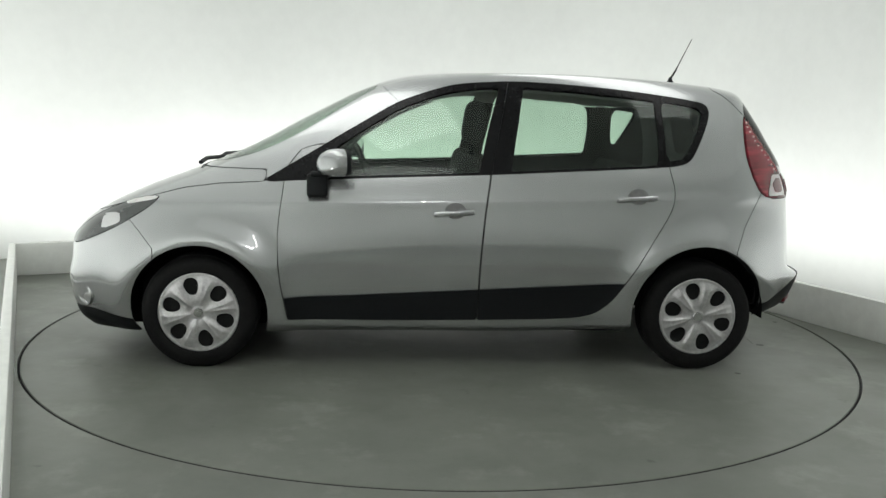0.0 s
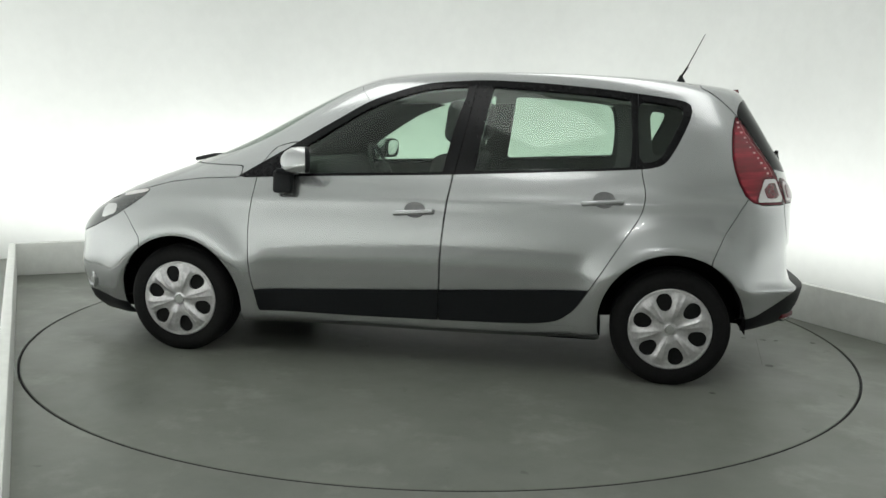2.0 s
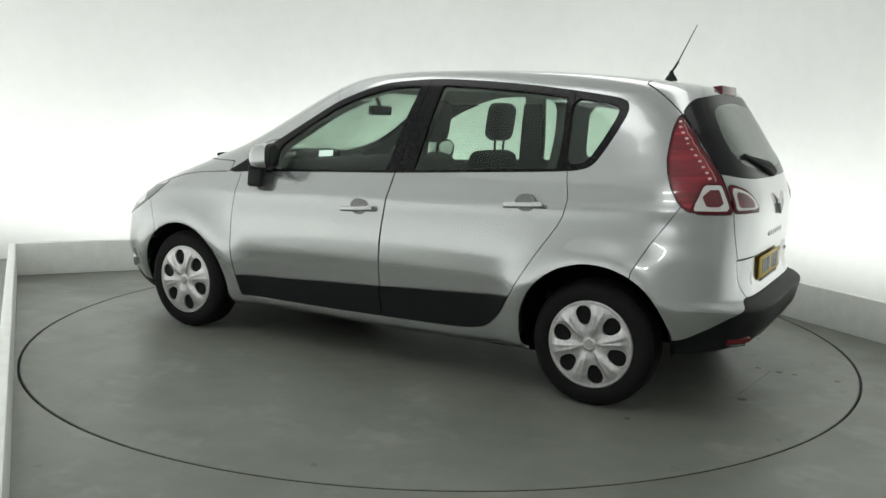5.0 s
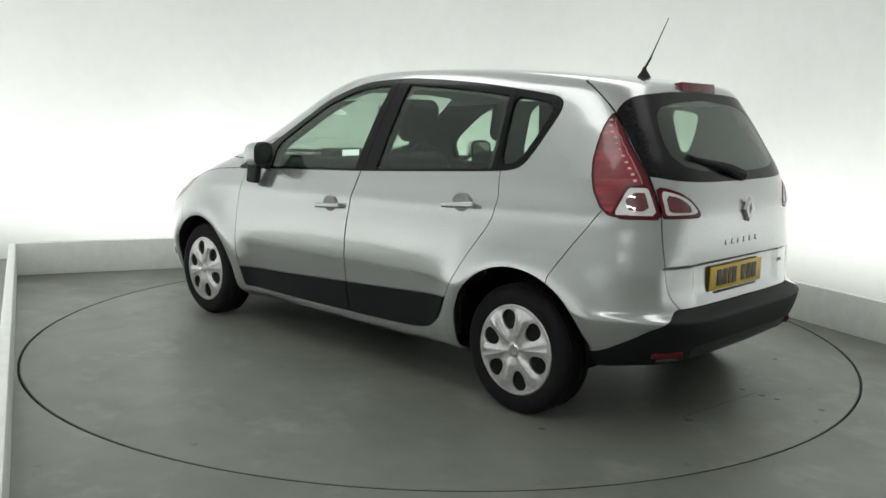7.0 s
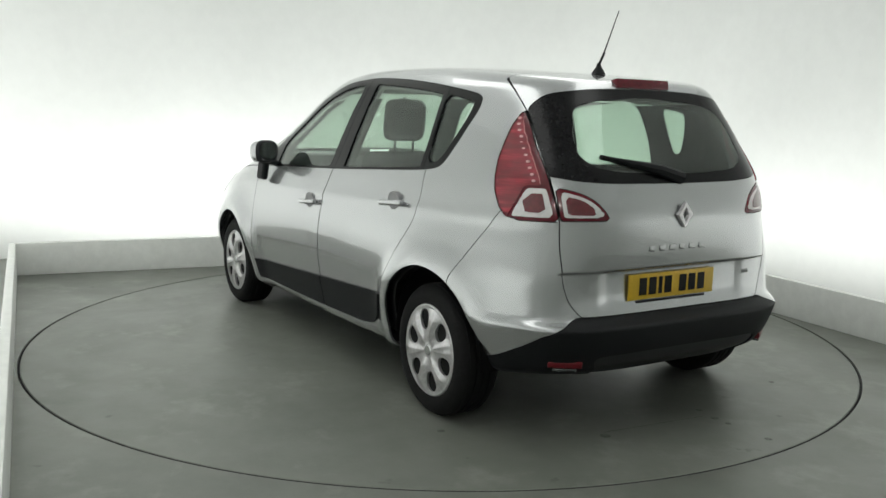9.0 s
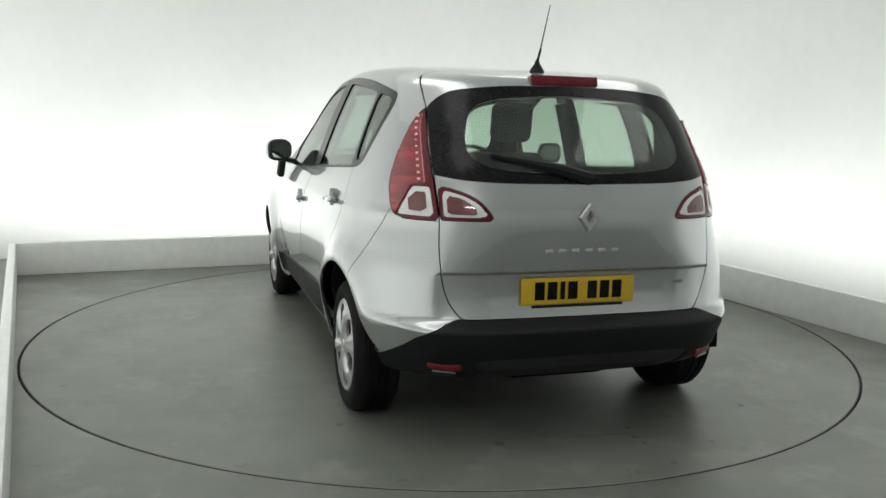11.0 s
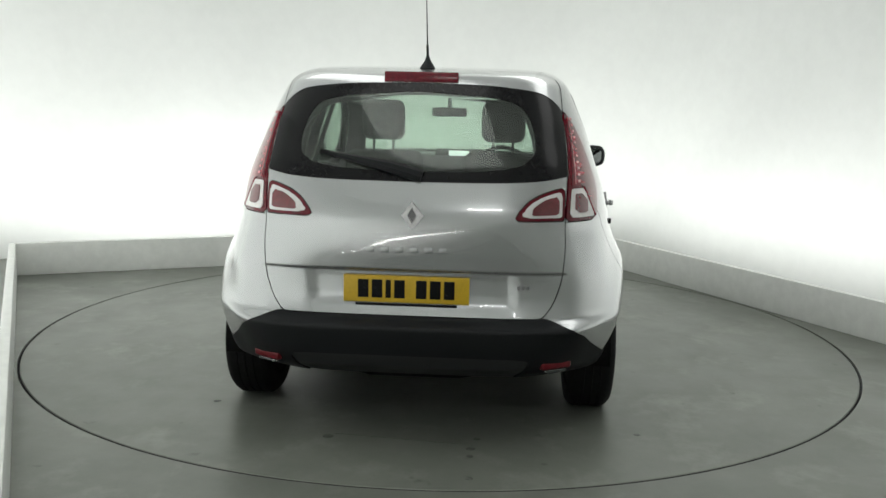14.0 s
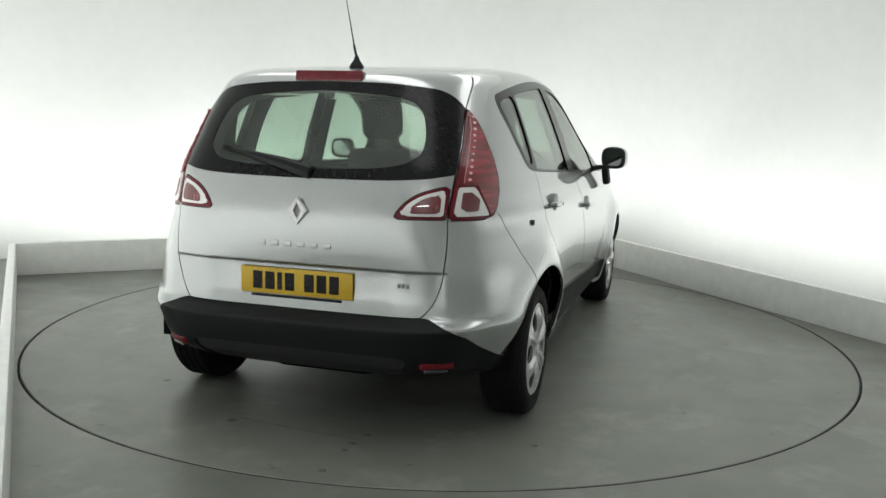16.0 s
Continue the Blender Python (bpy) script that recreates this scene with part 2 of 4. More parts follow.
# ================= the room =================
def build_room():
    # floor: one sheet with a round opening for the turntable
    n, r0 = 160, 2.471
    bm = bmesh.new()
    inner, outer, low = [], [], []
    for i in range(n):
        a = 2 * math.pi * i / n
        d = Vector((math.cos(a), math.sin(a), 0))
        inner.append(bm.verts.new(d * r0))
        low.append(bm.verts.new(d * r0 - Vector((0, 0, 0.08))))
        u, v = d.dot(E1), d.dot(E2)
        k = min((RIGHT + GAP + 0.1) / u if u > 0 else (LEFT - GAP - 0.1) / u if u < 0 else 99, (BACK + GAP + 0.1) / v if v > 0 else (FRONT - GAP - 0.1) / v if v < 0 else 99)
        outer.append(bm.verts.new(d * k))
    for i in range(n):
        j = (i + 1) % n
        bm.faces.new((inner[i], outer[i], outer[j], inner[j]))
        bm.faces.new((inner[j], low[j], low[i], inner[i]))
    for f in bm.faces:
        f.normal_update()
    ob = part("floor", bm, FLOOR, None, smooth=False)
    tagged(ob, "grey painted concrete studio floor with scuffs", "floor", kind="structure")
    pit = part("pit", lathe([(0.001, -0.085), (2.6, -0.085)], 96, "z"), PIT, None, smooth=False)
    tagged(pit, "black pit under the turntable's rim gap", "floor", kind="structure")

    # plinths: low upstands that hide the light troughs
    def plinth(name, a, b, inward, words):
        a, b, inward = Vector(a), Vector(b), Vector(inward)
        run = b - a
        t, h = 0.05, 0.262
        m = Matrix((run.normalized(), -inward, Vector((0, 0, 1)))).transposed().to_4x4()
        bm = box(run.length, t, h, 0.004, (run.length / 2, t / 2, h / 2))
        bmesh.ops.transform(bm, matrix=Matrix.Translation(a) @ m, verts=bm.verts)
        tagged(part(name, bm, PLINTH, None), words, "plinth", kind="structure")
    plinth("plinth_back", room(-2.64, BACK), room(2.475, BACK), -E2, "low off-white painted upstand along the far wall")
    plinth("plinth_right", room(2.640, FRONT), room(2.422, BACK - 0.003), -(room(1, 0.0246).normalized()), "low off-white painted upstand beside the turntable")
    plinth("plinth_left", room(-2.24, FRONT), room(-2.588, BACK - 0.003), room(1, 0.039).normalized(), "low off-white painted upstand with white top edge")

    # one seamless white wall with rounded corners, and its ceiling
    l, r, k, f, q = LEFT - GAP, RIGHT + GAP, BACK + GAP, FRONT - GAP, WALL_R
    line = []
    for (ca, cb), a0 in (((r - q, k - q), 0), ((l + q, k - q), 90), ((l + q, f + q), 180), ((r - q, f + q), 270)):
        for i in range(13):
            a = radians(a0 + i * 7.5)
            line.append(((ca + q * math.cos(a), cb + q * math.sin(a)), (math.cos(a), math.sin(a))))
    bm = bmesh.new()
    prof = [(0, 0.0), (0, CEIL), (0.12, CEIL), (0.12, 0.0)]
    rows = [[bm.verts.new(room(p[0] + d[0] * o, p[1] + d[1] * o, z)) for o, z in prof] for p, d in line]
    for i in range(len(rows)):
        a, b = rows[i], rows[(i + 1) % len(rows)]
        for j in range(4):
            bm.faces.new((a[j], b[j], b[(j + 1) % 4], a[(j + 1) % 4]))
    tagged(part("wall", bm, WALL, None), "seamless white painted wall with rounded corners", "wall", kind="structure")
    bm = box(r - l + 0.3, k - f + 0.3, 0.1, 0)
    m = Matrix((E1, E2, Vector((0, 0, 1)))).transposed().to_4x4()
    bmesh.ops.transform(bm, matrix=Matrix.Translation(room((l + r) / 2, (k + f) / 2, CEIL + 0.054)) @ m, verts=bm.verts)
    tagged(part("ceiling", bm, WALL, None, smooth=False), "white painted studio ceiling", "ceiling", kind="structure")


def build_turntable():
    prof = [(0.001, -0.06), (2.458, -0.06), (2.458, -0.004), (2.454, 0.0), (0.001, 0.0)]
    bm = lathe(prof, 160, "z")
    ob = part("turntable", bm, DISC, None, angle=30)
    tagged(ob, "round grey painted turntable disc set flush in the floor", "turntable")
    part("edge_strip", lathe([(2.4585, -0.05), (2.4585, -0.002), (2.466, -0.003), (2.466, -0.05)], 160, "z"), RUBBER, ob, "black rubber edge strip", angle=30)
    # small dark smudges, drawn as flat discs, and one fine joint in the disc's surface
    for x, y, r in ((-1.964, 0.365, 0.024), (-1.923, -0.269, 0.016), (-2.037, -0.246, 0.020), (-2.117, -0.244, 0.015), (-2.337, -0.246, 0.017), (-1.575, 0.969, 0.018), (-1.79, -0.97, 0.015)):
        part("smudge", lathe([(0.001, 0.0015), (r * 0.8, 0.0015), (r, 0.0002)], 16, "z", (x, y, 0)), STAIN, ob, "small dark smudge")
    bm = box(0.0025, 0.60, 0.0012, 0, (-1.963, 0.045, 0.0006), (0, 0, -6.5))
    part("joint", bm, STAIN, ob, "fine dark joint line")
    return ob


build_room()
disc = build_turntable()


# ================= the car =================
# x runs forward from the middle of the wheelbase, y to the car's left, z up
WB, HUB_Z, TYRE_R = 1.351, 0.303, 0.305

# rings round the body from the sill to the roof:
# front x and z, half width and its height, rear x and z, plan roundness front and rear, middle x
RINGS = [
    dict(f=(2.06, 0.165), s=(0.78, 0.185), r=(-1.96, 0.285), n=(6.5, 4.2), m=-0.1),
    dict(f=(2.11, 0.24), s=(0.845, 0.225), r=(-2.03, 0.34), n=(6.5, 5.0), m=-0.1),
    dict(f=(2.125, 0.36), s=(0.885, 0.36), r=(-2.07, 0.44), n=(7.0, 5.2), m=-0.1),
    dict(f=(2.13, 0.46), s=(0.915, 0.50), r=(-2.08, 0.505), n=(7.0, 5.2), m=-0.1),
    dict(f=(2.11, 0.55), s=(0.926, 0.60), r=(-2.000, 0.552), n=(7.0, 5.5), m=-0.1),
    dict(f=(2.10, 0.65), s=(0.922, 0.72), r=(-1.990, 0.70), n=(7.0, 5.4), m=-0.1),
    dict(f=(2.03, 0.755), s=(0.910, 0.83), r=(-1.997, 0.82), n=(7.0, 4.9), m=-0.1),
    dict(f=(1.88, 0.86), s=(0.888, 0.94), r=(-2.001, 0.94), n=(6.6, 4.6), m=-0.1),
    dict(f=(1.68, 0.955), s=(0.858, 1.03), r=(-1.965, 1.07), n=(6.2, 4.8), m=-0.15),
    dict(f=(1.46, 1.04), s=(0.828, 1.10), r=(-1.93, 1.15), n=(5.8, 5.0), m=-0.2),
    dict(f=(1.155, 1.172), s=(0.795, 1.20), r=(-1.87, 1.25), n=(4.8, 5.0), m=-0.25),
    dict(f=(0.80, 1.366), s=(0.750, 1.325), r=(-1.80, 1.36), n=(4.2, 5.2), m=-0.3),
    dict(f=(0.515, 1.508), s=(0.700, 1.45), r=(-1.735, 1.46), n=(4.2, 5.2), m=-0.4),
    dict(f=(0.365, 1.562), s=(0.657, 1.535), r=(-1.705, 1.510), n=(4.2, 5.0), m=-0.5),
    dict(f=(0.215, 1.593), s=(0.570, 1.602), r=(-1.68, 1.534), n=(3.2, 5.0), m=-0.5),
    dict(f=(0.00, 1.611), s=(0.350, 1.617), r=(-1.36, 1.582), n=(2.6, 3.0), m=-0.5),
    dict(f=(-0.35, 1.620), s=(0.004, 1.622), r=(-0.75, 1.618), n=(2.0, 2.0), m=-0.5),
]


def pchip(y, t):
    """Monotone cubic interpolation of the columns of y at the fractional indices t."""
    y = np.asarray(y, float)
    d = np.diff(y, axis=0)
    m = np.zeros_like(y)
    a, b = d[:-1], d[1:]
    ok = a * b > 0
    m[1:-1][ok] = (2 * a * b / np.where(ok, a + b, 1))[ok]
    m[0], m[-1] = d[0], d[-1]
    i = np.clip(t.astype(int), 0, len(y) - 2)
    s = (t - i)[:, None]
    return (y[i] * (1 + 2 * s) * (1 - s) ** 2 + m[i] * s * (1 - s) ** 2
            + y[i + 1] * s * s * (3 - 2 * s) + m[i + 1] * s * s * (s - 1))


def half_shell(nu=230, nv=126):
    """The left half of the body's skin as a fine grid: points, normals, triangles."""
    rows = [(*r["f"], *r["s"], *r["r"], *r["n"], r["m"]) for r in RINGS]
    # even rows, with closer ones along the tailgate's ledge
    v = np.linspace(0, len(rows) - 1, 4000)
    zr = pchip(rows, v)[:, 5]
    v0 = v[np.argmin(np.abs(zr - 0.735))]
    slope = (np.interp(v0 + 0.05, v, zr) - np.interp(v0 - 0.05, v, zr)) / 0.1
    dense = v0 + np.array([-0.03, -0.018, -0.013, -0.010, -0.0075, -0.005, -0.0025, 0, 0.0025, 0.005, 0.0075, 0.010, 0.013, 0.018]) / slope
    even = np.linspace(0, len(rows) - 1, nv)
    even = even[np.abs(even - v0) > abs(0.02 / slope)]
    v = np.sort(np.concatenate([even, dense]))
    nv = len(v)
    rows = pchip(rows, v)
    grid = np.zeros((nv, nu, 3))
    psi = np.linspace(0, math.pi, 1500)
    for j, (xf, zf, w, zs, xr, zr, nf, nr, xm) in enumerate(rows):
        front = psi <= math.pi / 2
        a = np.where(front, xf - xm, xm - xr)
        n = np.where(front, nf, nr)
        c, s = np.cos(psi), np.sin(psi)
        # even angles in the stretched plane
        q = (np.abs(c) ** n + np.abs(s) ** n) ** (-1 / n)
        x, y = xm + a * q * c, w * q * s
        arc = np.concatenate([[0], np.cumsum(np.hypot(np.diff(x), np.diff(y)))])
        k = np.interp(np.linspace(0, arc[-1], nu), arc, np.arange(len(arc)))
        x, y = np.interp(k, np.arange(len(arc)), x), np.interp(k, np.arange(len(arc)), y)
        y[0] = y[-1] = 0
        t = np.where(x > xm, (x - xm) / (xf - xm), (xm - x) / (xm - xr))
        z = zs + np.where(x > xm, zf - zs, zr - zs) * np.clip(t, 0, 1) ** 2.0
        grid[j] = np.stack([x, y, z], -1)
    x, y, z = grid[..., 0], grid[..., 1], grid[..., 2]
    # wheel-arch flares, a shoulder crease and a scooped lower door
    side = np.clip((y - 0.55) / 0.2, 0, 1)
    for wx, amp in ((WB, 0.040), (-WB, 0.040)):
        r = np.hypot(x - wx, z - 0.30)
        y += side * amp * np.exp(-((r - 0.40) / 0.10) ** 2)
    crease = 0.90 + 0.035 * (0.5 - x) / 1.5
    y += side * 0.006 * np.exp(-((z - crease) / 0.03) ** 2)
    line = 0.688 - 0.055 * ((x + 0.35) / 1.1) ** 2
    fade = np.clip((1.02 - np.abs(x + 0.03)) / 0.18, 0, 1)
    fade = fade * fade * (3 - 2 * fade)
    under = np.clip((line - z) / 0.14, 0, 1)
    y -= side * fade * 0.005 * under * (2 - under) * np.clip((z - 0.25) / 0.2, 0, 1)
    # the tailgate's ledge above the plate and the scoop round it
    tail = np.clip((-1.80 - x) / 0.08, 0, 1) * np.clip((0.632 - y) / 0.03, 0, 1)
    step = 1 / (1 + np.exp(np.clip((z - 0.735) / 0.0018, -50, 50))) * np.clip((z - 0.555) / 0.05, 0, 1)
    x += tail * step * (0.010 + 0.013 * np.clip((0.425 - y) / 0.02, 0, 1))
    p = grid.reshape(-1, 3)
    du, dv = np.gradient(grid, axis=1), np.gradient(grid, axis=0)
    nrm = np.cross(du, dv).reshape(-1, 3)
    ln = np.linalg.norm(nrm, axis=1, keepdims=True)
    nrm = np.where(ln > 1e-9, nrm / np.maximum(ln, 1e-9), [0, 0, 1.0])
    mid = p - np.array([-0.2, 0, 0.8])
    if (nrm * mid).sum() < 0:
        nrm = -nrm
    i = np.arange(nv * nu).reshape(nv, nu)
    a, b, c, d = i[:-1, :-1].ravel(), i[:-1, 1:].ravel(), i[1:, 1:].ravel(), i[1:, :-1].ravel()
    tri = np.concatenate([np.stack([a, b, c], 1), np.stack([a, c, d], 1)])
    fn = np.cross(p[tri[:, 1]] - p[tri[:, 0]], p[tri[:, 2]] - p[tri[:, 0]])
    flip = (fn * nrm[tri[:, 0]]).sum(1) < 0
    tri[flip] = tri[flip][:, ::-1]
    tri = tri[np.linalg.norm(fn, axis=1) > 1e-9]
    return p, nrm, tri


def cut(skin, g):
    """Split a skin where g crosses zero: (inside, outside)."""
    v, n, f = skin
    s = g[f] < 0
    k = s.sum(1)
    ins, outs = [f[k == 3]], [f[k == 0]]
    nv, nn, made = [], [], {}

    def between(a, b):
        key = (a, b) if a < b else (b, a)
        if key not in made:
            t = g[key[0]] / (g[key[0]] - g[key[1]])
            nv.append(v[key[0]] * (1 - t) + v[key[1]] * t)
            w = n[key[0]] * (1 - t) + n[key[1]] * t
            nn.append(w / np.linalg.norm(w))
            made[key] = len(v) + len(nv) - 1
        return made[key]
    fi, fo = [], []
    for tri in f[(k == 1) | (k == 2)]:
        sg = g[tri] < 0
        lone = sg if sg.sum() == 1 else ~sg
        o = int(np.argmax(lone))
        a, b, c = int(tri[o]), int(tri[(o + 1) % 3]), int(tri[(o + 2) % 3])
        ab, ac = between(a, b), between(a, c)
        one, two = [(a, ab, ac)], [(ab, b, c), (ab, c, ac)]
        (fi if g[a] < 0 else fo).extend(one)
        (fo if g[a] < 0 else fi).extend(two)
    v2 = np.concatenate([v, np.array(nv)]) if nv else v
    n2 = np.concatenate([n, np.array(nn)]) if nn else n

    def pack(lists):
        t = np.concatenate([np.array(x, int).reshape(-1, 3) for x in lists])
        used, inv = np.unique(t, return_inverse=True)
        return v2[used], n2[used], inv.reshape(-1, 3)
    return pack(ins + [fi]), pack(outs + [fo])


def rounded(points, times=2):
    """Soften a closed outline by cutting its corners."""
    p = np.array(points, float)
    for _ in range(times):
        q = np.roll(p, -1, 0)
        p = np.stack([p * 0.8 + q * 0.2, p * 0.2 + q * 0.8], 1).reshape(-1, 2)
    return p


def inside(points, a, b, soft=2):
    """Signed distance of (a, b) to a closed outline, negative inside."""
    p = rounded(points, soft) if soft else np.array(points, float)
    q = np.roll(p, -1, 0)
    out = np.full(len(a), 1e9)
    odd = np.zeros(len(a), bool)
    for (x0, y0), (x1, y1) in zip(p, q):
        dx, dy = x1 - x0, y1 - y0
        t = np.clip(((a - x0) * dx + (b - y0) * dy) / (dx * dx + dy * dy + 1e-12), 0, 1)
        out = np.minimum(out, (a - x0 - t * dx) ** 2 + (b - y0 - t * dy) ** 2)
        if abs(dy) > 1e-12:
            odd ^= ((y0 > b) != (y1 > b)) & (a < x0 + (b - y0) * dx / dy)
    return np.where(odd, -1, 1) * np.sqrt(out)


def mirrored(skin):
    v, n, f = skin
    return v * [1, -1, 1], n * [1, -1, 1], f[:, ::-1]


def both(skin):
    """A half and its mirror image as one skin, welded along the middle."""
    v, n, f = skin
    v2, n2, f2 = mirrored(skin)
    n, n2 = n.copy(), n2.copy()
    seam = np.abs(v[:, 1]) < 1e-5
    n[seam, 1] = n2[seam, 1] = 0
    idx = np.arange(len(v)) + len(v)
    idx[seam] = np.arange(len(v))[seam]
    return np.concatenate([v, v2]), np.concatenate([n, n2]), np.concatenate([f, idx[f2]])


def panel(name, skin, material, parent, label="", lip=0.012, out=0.0, shut=False):
    """A skin as one panel with a turned-in edge; shut gives it a back face too."""
    v, n, f = skin
    v = v + n * out
    e = np.concatenate([f[:, [0, 1]], f[:, [1, 2]], f[:, [2, 0]]])
    key = np.sort(e, 1)
    _, first, count = np.unique(key, axis=0, return_index=True, return_counts=True)
    rim = e[first[count == 1]]
    used, inv = np.unique(rim, return_inverse=True)
    inv = inv.reshape(-1, 2)
    k = len(v)
    if shut:
        verts, norms = np.concatenate([v, v - n * lip]), np.concatenate([n, -n])
        quads = [(used[q], used[p], k + used[p], k + used[q]) for p, q in inv]
        back = [tuple(k + t[::-1]) for t in f]
    else:
        verts, norms = np.concatenate([v, v[used] - n[used] * lip]), np.concatenate([n, n[used]])
        quads = [(used[q], used[p], k + p, k + q) for p, q in inv]
        back = []
    faces = [tuple(t) for t in f] + quads + back
    me = bpy.data.meshes.new(name)
    me.from_pydata(verts.tolist(), [], [tuple(int(i) for i in t) for t in faces])
    me.materials.append(material)
    me.polygons.foreach_set("use_smooth", [True] * len(me.polygons))
    # the outer skin keeps the body's own smooth normals, the lip its flat ones
    lip_faces = set(range(len(f), len(f) + len(quads)))
    loops = np.zeros((len(me.loops), 3))
    vi = np.zeros(len(me.loops), int)
    me.loops.foreach_get("vertex_index", vi)
    loops[:] = norms[vi]
    for p in me.polygons:
        if p.index in lip_faces:
            loops[list(p.loop_indices)] = p.normal
    me.normals_split_custom_set(loops.tolist())
    me.update()
    ob = new(name, me)
    ob.parent = parent
    if label:
        tagged(ob, label)
    return ob


# outlines on the car's side (x, z)
DLO = [(1.03, 0.995), (0.80, 1.012), (0.26, 1.036), (-0.19, 1.056), (-0.64, 1.082), (-1.19, 1.115), (-1.285, 1.14),
       (-1.35, 1.25), (-1.415, 1.40), (-1.40, 1.462), (-1.25, 1.487), (-0.94, 1.524), (-0.64, 1.547), (-0.33, 1.560),
       (-0.025, 1.540), (0.127, 1.500), (0.31, 1.434), (0.43, 1.362), (0.586, 1.268), (0.74, 1.172), (0.91, 1.07)]
PANE_FRONT = [(0.67, 1.033), (0.65, 1.033), (0.26, 1.050), (-0.115, 1.066), (-0.13, 1.067), (-0.133, 1.085), (-0.185, 1.33), (-0.235, 1.50), (-0.232, 1.517), (-0.21, 1.519), (-0.12, 1.514), (0.0, 1.497), (0.12, 1.465),
              (0.29, 1.40), (0.41, 1.33), (0.56, 1.235), (0.66, 1.165)]
PANE_REAR = [(-0.30, 1.076), (-0.32, 1.077), (-0.64, 1.095), (-1.09, 1.122), (-1.105, 1.124), (-1.107, 1.14), (-1.115, 1.25), (-1.098, 1.45), (-1.095, 1.467), (-1.08, 1.469), (-0.94, 1.487), (-0.64, 1.510), (-0.39, 1.524), (-0.375, 1.523), (-0.37, 1.50), (-0.335, 1.28), (-0.303, 1.09)]
PANE_QUARTER = [(-1.155, 1.145), (-1.255, 1.16), (-1.325, 1.29), (-1.37, 1.40), (-1.355, 1.435), (-1.25, 1.452), (-1.135, 1.468), (-1.145, 1.30)]
# openings in the cabin trim behind the rear panes
TRIM_REAR = [(-0.29, 1.080), (-0.64, 1.100), (-1.01, 1.118), (-1.035, 1.14), (-1.045, 1.30), (-1.025, 1.45), (-0.98, 1.48), (-0.64, 1.507), (-0.40, 1.522), (-0.37, 1.515), (-0.33, 1.28)]
TRIM_QUARTER = [(-1.200, 1.46), (-1.37, 1.437), (-1.385, 1.41), (-1.335, 1.30), (-1.285, 1.215), (-1.25, 1.200), (-1.222, 1.22)]
DOOR_FRONT = [(0.905, 1.06), (0.905, 0.98), (0.935, 0.76), (0.928, 0.52), (0.890, 0.29), (0.885, 0.262), (0.86, 0.262), (0.25, 0.262), (-0.115, 0.268), (-0.131, 0.268), (-0.131, 0.285),
              (-0.134, 0.45), (-0.140, 0.64), (-0.161, 0.88), (-0.19, 1.06), (-0.20, 1.2), (0.4, 1.2), (0.8, 1.2)]
DOOR_REAR = [(-0.151, 0.268), (-0.135, 0.268), (-0.136, 0.285), (-0.139, 0.45), (-0.145, 0.64), (-0.166, 0.88), (-0.195, 1.06), (-0.20, 1.2), (-0.7, 1.2), (-1.17, 1.2), (-1.165, 1.11),
             (-1.195, 0.99), (-1.178, 0.885), (-1.07, 0.72), (-0.945, 0.515), (-0.86, 0.375), (-0.775, 0.305), (-0.66, 0.282), (-0.4, 0.274)]
CLAD_TOP = [(1.0, 0.382), (0.557, 0.402), (-0.143, 0.442), (-0.95, 0.490)]
HEADLAMP = [(2.025, 0.645), (1.97, 0.664), (1.898, 0.692), (1.746, 0.766), (1.60, 0.86), (1.548, 0.916), (1.660, 0.902), (1.760, 0.868), (1.879, 0.818), (1.985, 0.750), (2.045, 0.690), (2.050, 0.655)]
LAMP_EDGE = [(0.945, -1.785), (0.956, -1.739), (0.993, -1.695), (1.06, -1.657), (1.129, -1.634), (1.19, -1.621), (1.26, -1.619), (1.33, -1.622), (1.385, -1.633), (1.41, -1.645)]
LAMP_INNER = [(0.94, 0.622), (1.137, 0.633), (1.25, 0.628), (1.386, 0.612), (1.50, 0.59)]
# outlines on the car's back (y, z), left half
GATE = [(0, 0.548), (0.50, 0.549), (0.54, 0.552), (0.585, 0.61), (0.615, 0.70), (0.626, 0.83), (0.620, 0.95), (0.629, 1.137), (0.622, 1.25), (0.608, 1.386),
        (0.606, 1.46), (0.60, 1.515), (0.55, 1.57), (0.40, 1.62), (0, 1.64), (-0.5, 1.64), (-0.5, 0.548)]
REAR_GLASS = [(-0.6, 1.097), (0, 1.097), (0.36, 1.100), (0.524, 1.110), (0.61, 1.125), (0.70, 1.14), (0.70, 1.32), (0.63, 1.375), (0.565, 1.443), (0.504, 1.475), (0.285, 1.498), (0, 1.502), (-0.6, 1.502)]
REAR_PANE = [(-0.5, 1.135), (0, 1.135), (0.30, 1.145), (0.43, 1.165), (0.49, 1.21), (0.492, 1.28), (0.46, 1.38), (0.41, 1.425), (0.30, 1.447), (0, 1.468), (-0.5, 1.468)]
LAMP_IN = [(0.618, 0.951), (0.60, 0.950), (0.445, 0.950), (0.412, 0.952), (0.424, 0.982), (0.464, 1.028), (0.512, 1.057), (0.58, 1.078), (0.60, 1.08), (0.618, 1.087)]

# the windscreen from the front (y, z), left half
SCREEN = [(-0.3, 1.065), (0, 1.065), (0.45, 1.075), (0.70, 1.10), (0.645, 1.26), (0.56, 1.44), (0.515, 1.515), (0.30, 1.535), (0, 1.54), (-0.3, 1.54)]


